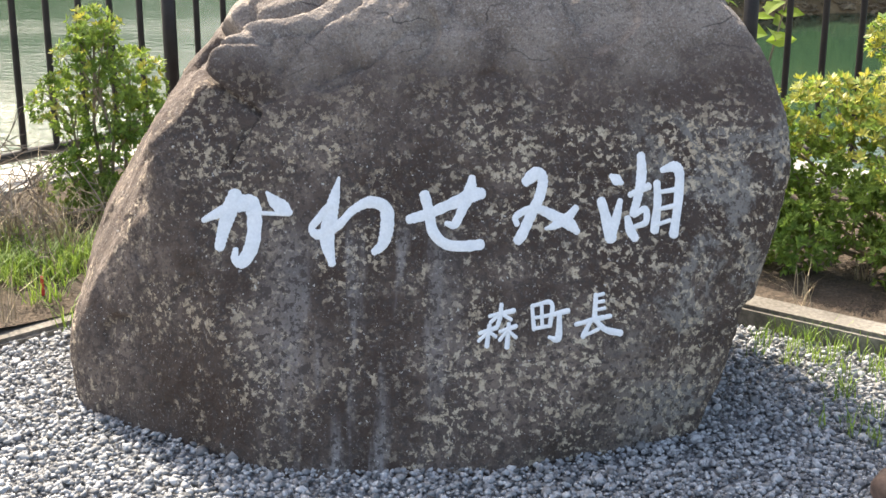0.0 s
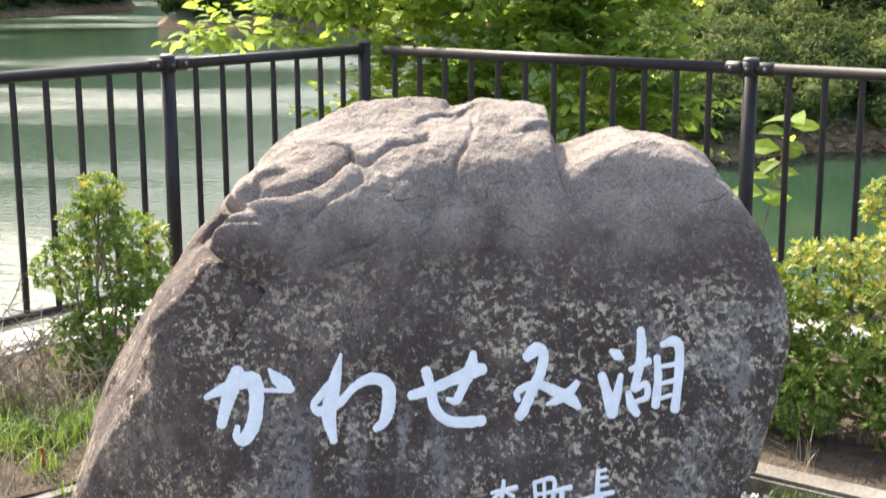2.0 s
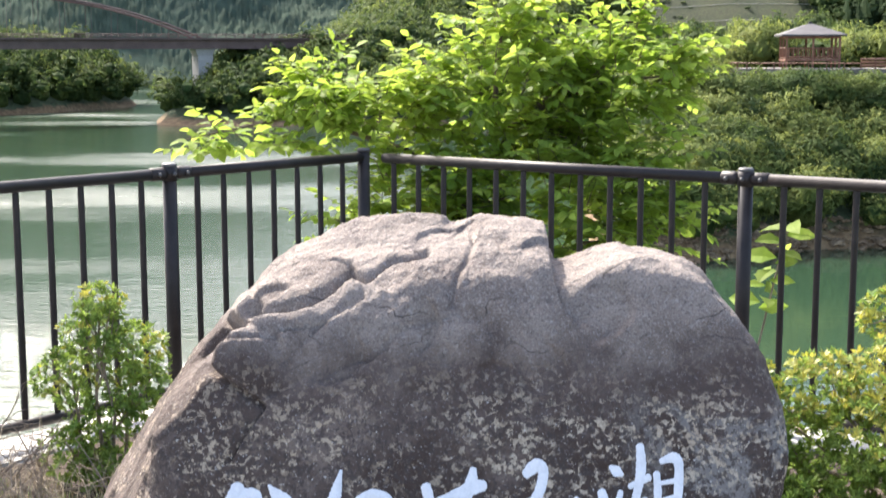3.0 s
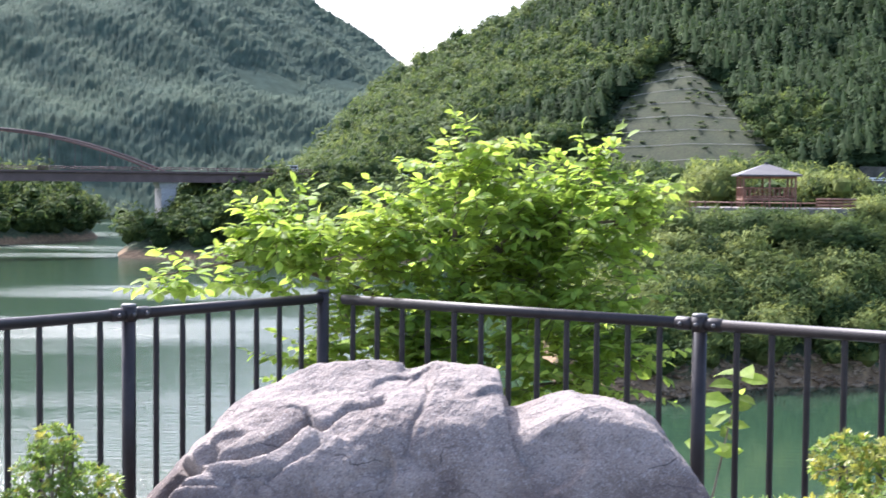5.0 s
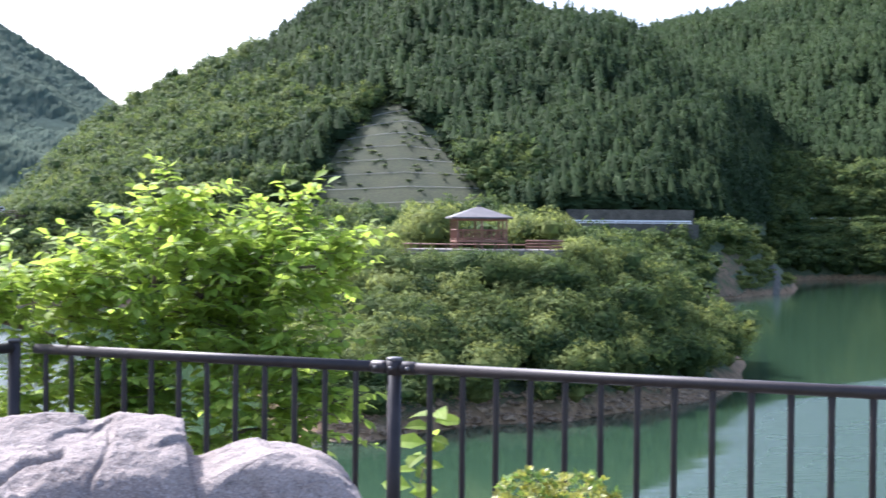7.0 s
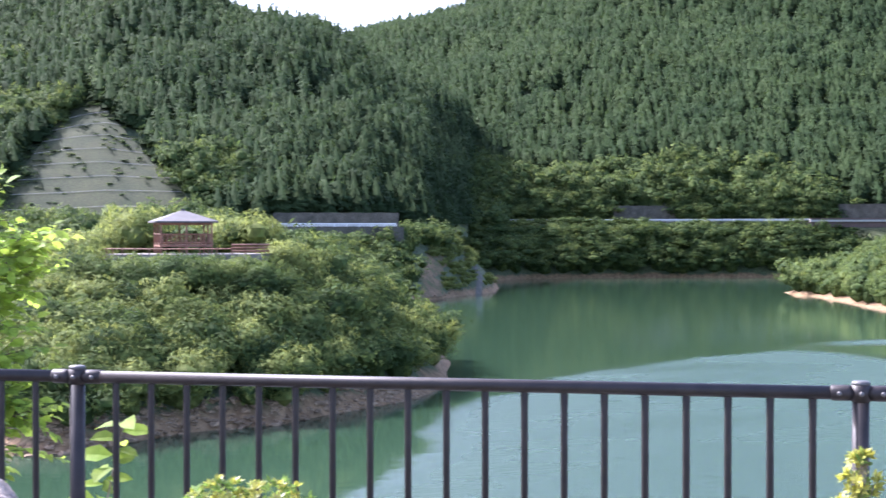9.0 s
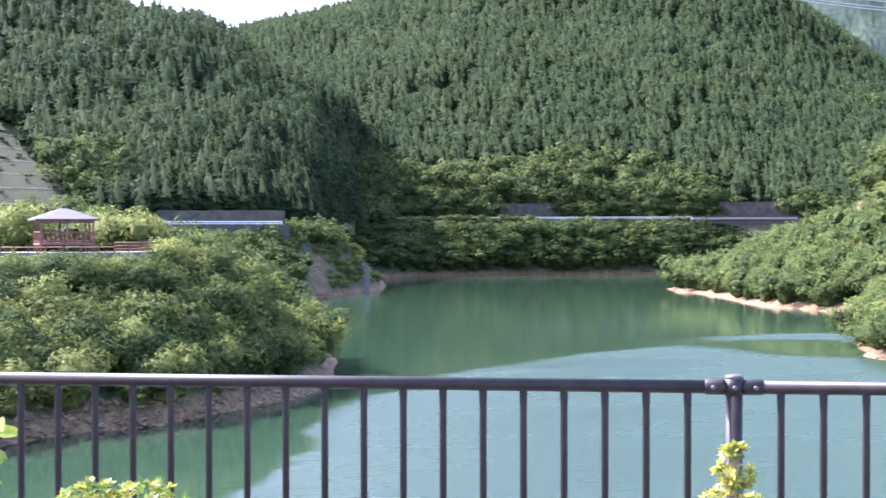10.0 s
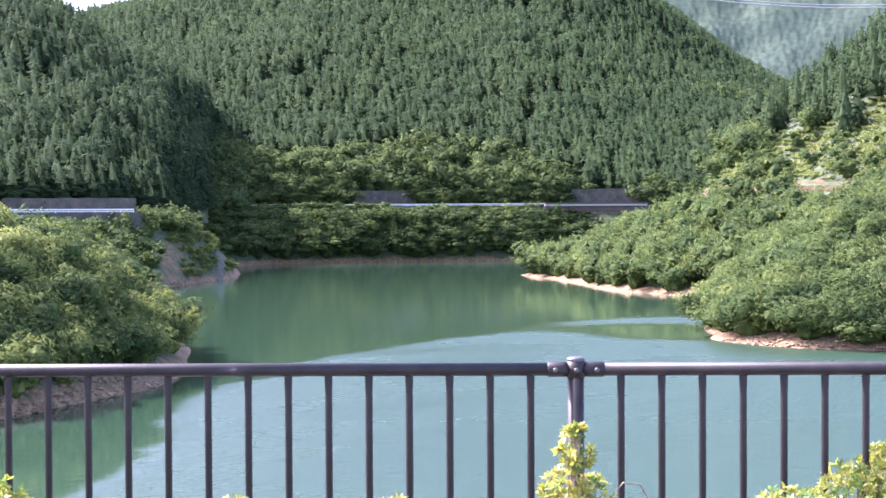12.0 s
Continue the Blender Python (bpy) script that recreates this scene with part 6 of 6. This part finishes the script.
guardrail(25.0, 37.2, 541.4, 6.0, "white guardrail along the far lake road", 4.0, 1.1)


def small_bridge():
    g = empty("road_bridge", (*xy(38.8, 543), 6.0))
    o = Vector(g.location)
    tagged(g, "short brown steel girder road bridge", "bridge")
    a, b = Vector((*xy(37.1, 541), 6.0)) - o, Vector((*xy(41.2, 546), 6.0)) - o
    d = b - a
    for name, z, h, w, m in (("deck", 0.35, 0.7, 6.5, CONCRETE), ("girder", -1.0, 1.9, 5.0, GIRDER), ("parapet", 1.1, 0.35, 6.3, GIRDER)):
        bm = bmesh.new()
        c = (a + b) / 2
        box(bm, (c.x, c.y, z), (d.length, w, h), math.atan2(d.y, d.x))
        part(name, bm, m, g)
    bm = bmesh.new()
    c = a.lerp(b, 0.33)
    tube(bm, [(c.x, c.y, -16), (c.x, c.y, -1.9)], [1.0, 1.0], 12)
    part("pier", bm, CONCRETE, g)


def arch_bridge():
    right, left = Vector((-40.0, 333.0, 0)), Vector((-178.0, 262.0, 0))
    d = (left - right).normalized()
    ang = math.atan2(d.y, d.x)
    pier_s = (Vector((-68.2, 319.0, 0)) - right).length
    g = empty("arch_bridge", (right.x, right.y, 0))
    g.rotation_euler = (0, 0, ang)
    tagged(g, "brown steel arch bridge across the lake inlet", "bridge")
    ln = (left - right).length
    for name, z, h, w, m in (("deck", 3.95, 0.45, 8.0, GIRDER), ("girder", 2.7, 2.0, 6.5, GIRDER)):
        bm = bmesh.new()
        box(bm, (ln / 2 - 4, 0, z), (ln + 8, w, h))
        part(name, bm, m, g)
    for sy in (-3.9, 3.9):
        bm = bmesh.new()
        for z in (4.6, 5.0):
            tube(bm, [(-6, sy, z), (ln, sy, z)], [0.06, 0.06], 6)
        for k in range(70):
            box(bm, (-6 + k * 2.2, sy, 4.6), (0.1, 0.1, 0.9))
        part("parapet", bm, GIRDER, g)
        bm = bmesh.new()
        span = 84.0
        pts = [(pier_s + span * t, sy * 0.85, 3.6 + 4 * 9.4 * t * (1 - t)) for t in np.linspace(0, 1, 30)]
        tube(bm, pts, [0.26] * 30, 8)
        part("arch_rib", bm, GIRDER, g)
        for t in np.linspace(0.1, 0.9, 13):
            timber("hanger", (pier_s + span * t, sy * 0.85, 3.6), (pier_s + span * t, sy * 0.85, 3.6 + 4 * 9.4 * t * (1 - t)), 0.09, g, GIRDER)
    bm = bmesh.new()
    for z0, z1, w0, w1 in ((-22, 0.2, 3.0, 3.4), (0.2, 1.7, 3.4, 4.6)):
        lo = [bm.verts.new((pier_s + sx * w0 / 2, sy * 2.3, z0)) for sx, sy in ((-1, -1), (1, -1), (1, 1), (-1, 1))]
        hi = [bm.verts.new((pier_s + sx * w1 / 2, sy * 2.9, z1)) for sx, sy in ((-1, -1), (1, -1), (1, 1), (-1, 1))]
        for k in range(4):
            bm.faces.new((lo[k], lo[(k + 1) % 4], hi[(k + 1) % 4], hi[k]))
        bm.faces.new(hi)
    part("pier", bm, CONCRETE, g, "pale concrete pier")


def van():
    v = empty("van", (*xy(-7.1, 337), 4.2))
    v.rotation_euler = (0, 0, radians(27))
    tagged(v, "small white van on the lake road", "vehicle")
    bm = bmesh.new()
    prof = [(-1.75, 0.3), (-1.75, 1.0), (-1.55, 1.1), (-1.05, 1.75), (1.65, 1.8), (1.75, 1.1), (1.75, 0.3)]
    sides = [[bm.verts.new((x, y, z)) for x, z in prof] for y in (-0.75, 0.75)]
    bm.faces.new(sides[0])
    bm.faces.new(sides[1][::-1])
    for k in range(len(prof)):
        j = (k + 1) % len(prof)
        bm.faces.new((sides[0][k], sides[1][k], sides[1][j], sides[0][j]))
    bmesh.ops.recalc_face_normals(bm, faces=bm.faces)
    part("body", bm, WHITE, v)
    for y in (-0.757, 0.757):
        for x0, x1 in ((-1.0, -0.2), (-0.1, 0.7), (0.8, 1.55)):
            bm = bmesh.new()
            box(bm, ((x0 + x1) / 2, y, 1.4), (x1 - x0, 0.02, 0.5))
            part("window", bm, DARK, v)
        for x in (-1.15, 1.15):
            bm = bmesh.new()
            tube(bm, [(x, y - 0.08, 0.3), (x, y + 0.08, 0.3)], [0.3, 0.3], 14)
            part("wheel", bm, DARK, v)


small_bridge()
arch_bridge()
van()


def slope_facing():
    """The grassed slope held by concrete ledges."""
    az_lo, az_hi = mid.az[0], mid.az[-1]
    s = empty("reinforced_slope", tuple(mid.at(np.array((8.7 - az_lo) / (az_hi - az_lo)), np.array(0.03))))
    tagged(s, "grassed cut slope with thin concrete ledges", "slope", kind="structure")
    o = np.array(s.location)
    n, m = 26, 40
    vv = np.linspace(0.0, SLOPE_TOP, m)
    grid = []
    for v in vv:
        c, h = slope_mid(v), slope_half(v)
        u = (np.linspace(c - h, c + h, n) - az_lo) / (az_hi - az_lo)
        grid.append(mid.at(u, np.full(n, v)) - o + (0, -0.8, 0.55))
    grid = np.array(grid)
    ob = grid_mesh("turf", grid, SLOPE)
    ob.parent = s
    for k in range(2, m - 3, 4):
        row = grid[k]
        bm = bmesh.new()
        tube(bm, [Vector(p) + Vector((0, -0.25, 0.1)) for p in row], [0.05] * n, 5)
        part("ledge", bm, CONCRETE, s, "thin grey concrete ledge")


slope_facing()
sv = rng.uniform(0.0, 0.43, 420)
su = (slope_mid(sv) + np.sign(rng.normal(size=420)) * (1 - 0.95 * rng.uniform(size=420) ** 1.8) * 1.1 * slope_half(sv) - mid.az[0]) / (mid.az[-1] - mid.az[0])
low_ = rng.uniform(size=420) < 0.5 - sv / 0.43 * 0.2
forest("bushes", planted(FAR_BROAD, mid.at(su, sv)[low_] + (0, -0.8, 0.3), 0.55, 2.0, rng, 0.55), WOODS, "small bushes growing on the cut slope")


def on_headland(az, v, lift):
    u = (np.asarray(az, dtype=float) - ramp_head.az[0]) / (ramp_head.az[-1] - ramp_head.az[0])
    return ramp_head.at(u, np.asarray(v, dtype=float)) + (0, 0, lift)


def boat_ramp():
    """A narrow paved track that curves down the headland into the water."""
    t = np.linspace(0, 1, 16)
    az = np.interp(t, [0, 0.35, 0.7, 1], [23.1, 23.75, 24.0, 23.95])
    v = np.interp(t, [0, 0.35, 0.7, 1], [1.0, 0.8, 0.42, 0.04])
    rows = [on_headland(az - 0.13, v, -0.6), on_headland(az - 0.13, v, 0.25), on_headland(az + 0.13, v, 0.25), on_headland(az + 0.13, v, -0.6)]
    ob = grid_mesh("boat_ramp", np.stack(rows, 1), WALLC, False)
    tagged(ob, "narrow grey concrete boat ramp running into the lake", "ramp", kind="structure")
    a, b = np.meshgrid(np.linspace(0, 1, 22), np.linspace(0, 1, 14), indexing="ij")
    edge = 0.12 * np.sin(b * 9) + 0.1 * np.sin(b * 21 + 1)
    q = on_headland(21.5 + (0.85 + edge) * a + 0.25 * b + edge * 0.6, 0.06 + 0.6 * b * (1 - 0.5 * (a - 0.35) ** 2), 0.0)
    q[..., 2] += 0.35 * np.sin(np.pi * np.clip(a, 0.0, 1)) ** 0.3 - 0.05
    ob = grid_mesh("bare_earth", q, EARTH)
    tagged(ob, "eroded brown earth slip on the headland", "earth", kind="structure")


boat_ramp()


def power_line():
    p = empty("power_line", (*xy(48, 360), 55))
    o = Vector(p.location)
    tagged(p, "thin overhead power cables across the valley", "cables")
    for k in range(4):
        bm = bmesh.new()
        pts = []
        for t in np.linspace(0, 1, 40):
            az = 34 + 34 * t
            el = 8.0 + 11.0 * (t - 0.52) ** 2 + 0.13 * k + (0.12 if k > 1 else 0)
            pts.append(Vector((*xy(az, 360 + k), 1.6 + 360 * math.tan(radians(el)))) - o)
        tube(bm, pts, [0.13] * 40, 5)
        part("cable", bm, CABLE, p)


power_line()

# the single leaves nearest the railing, as parts of the tree
for i_, (p_, d_, n_, s_) in enumerate(near_leaves):
    put_leaf(LEAF_SET[i_ % 4], p_, d_, n_, s_, tree)
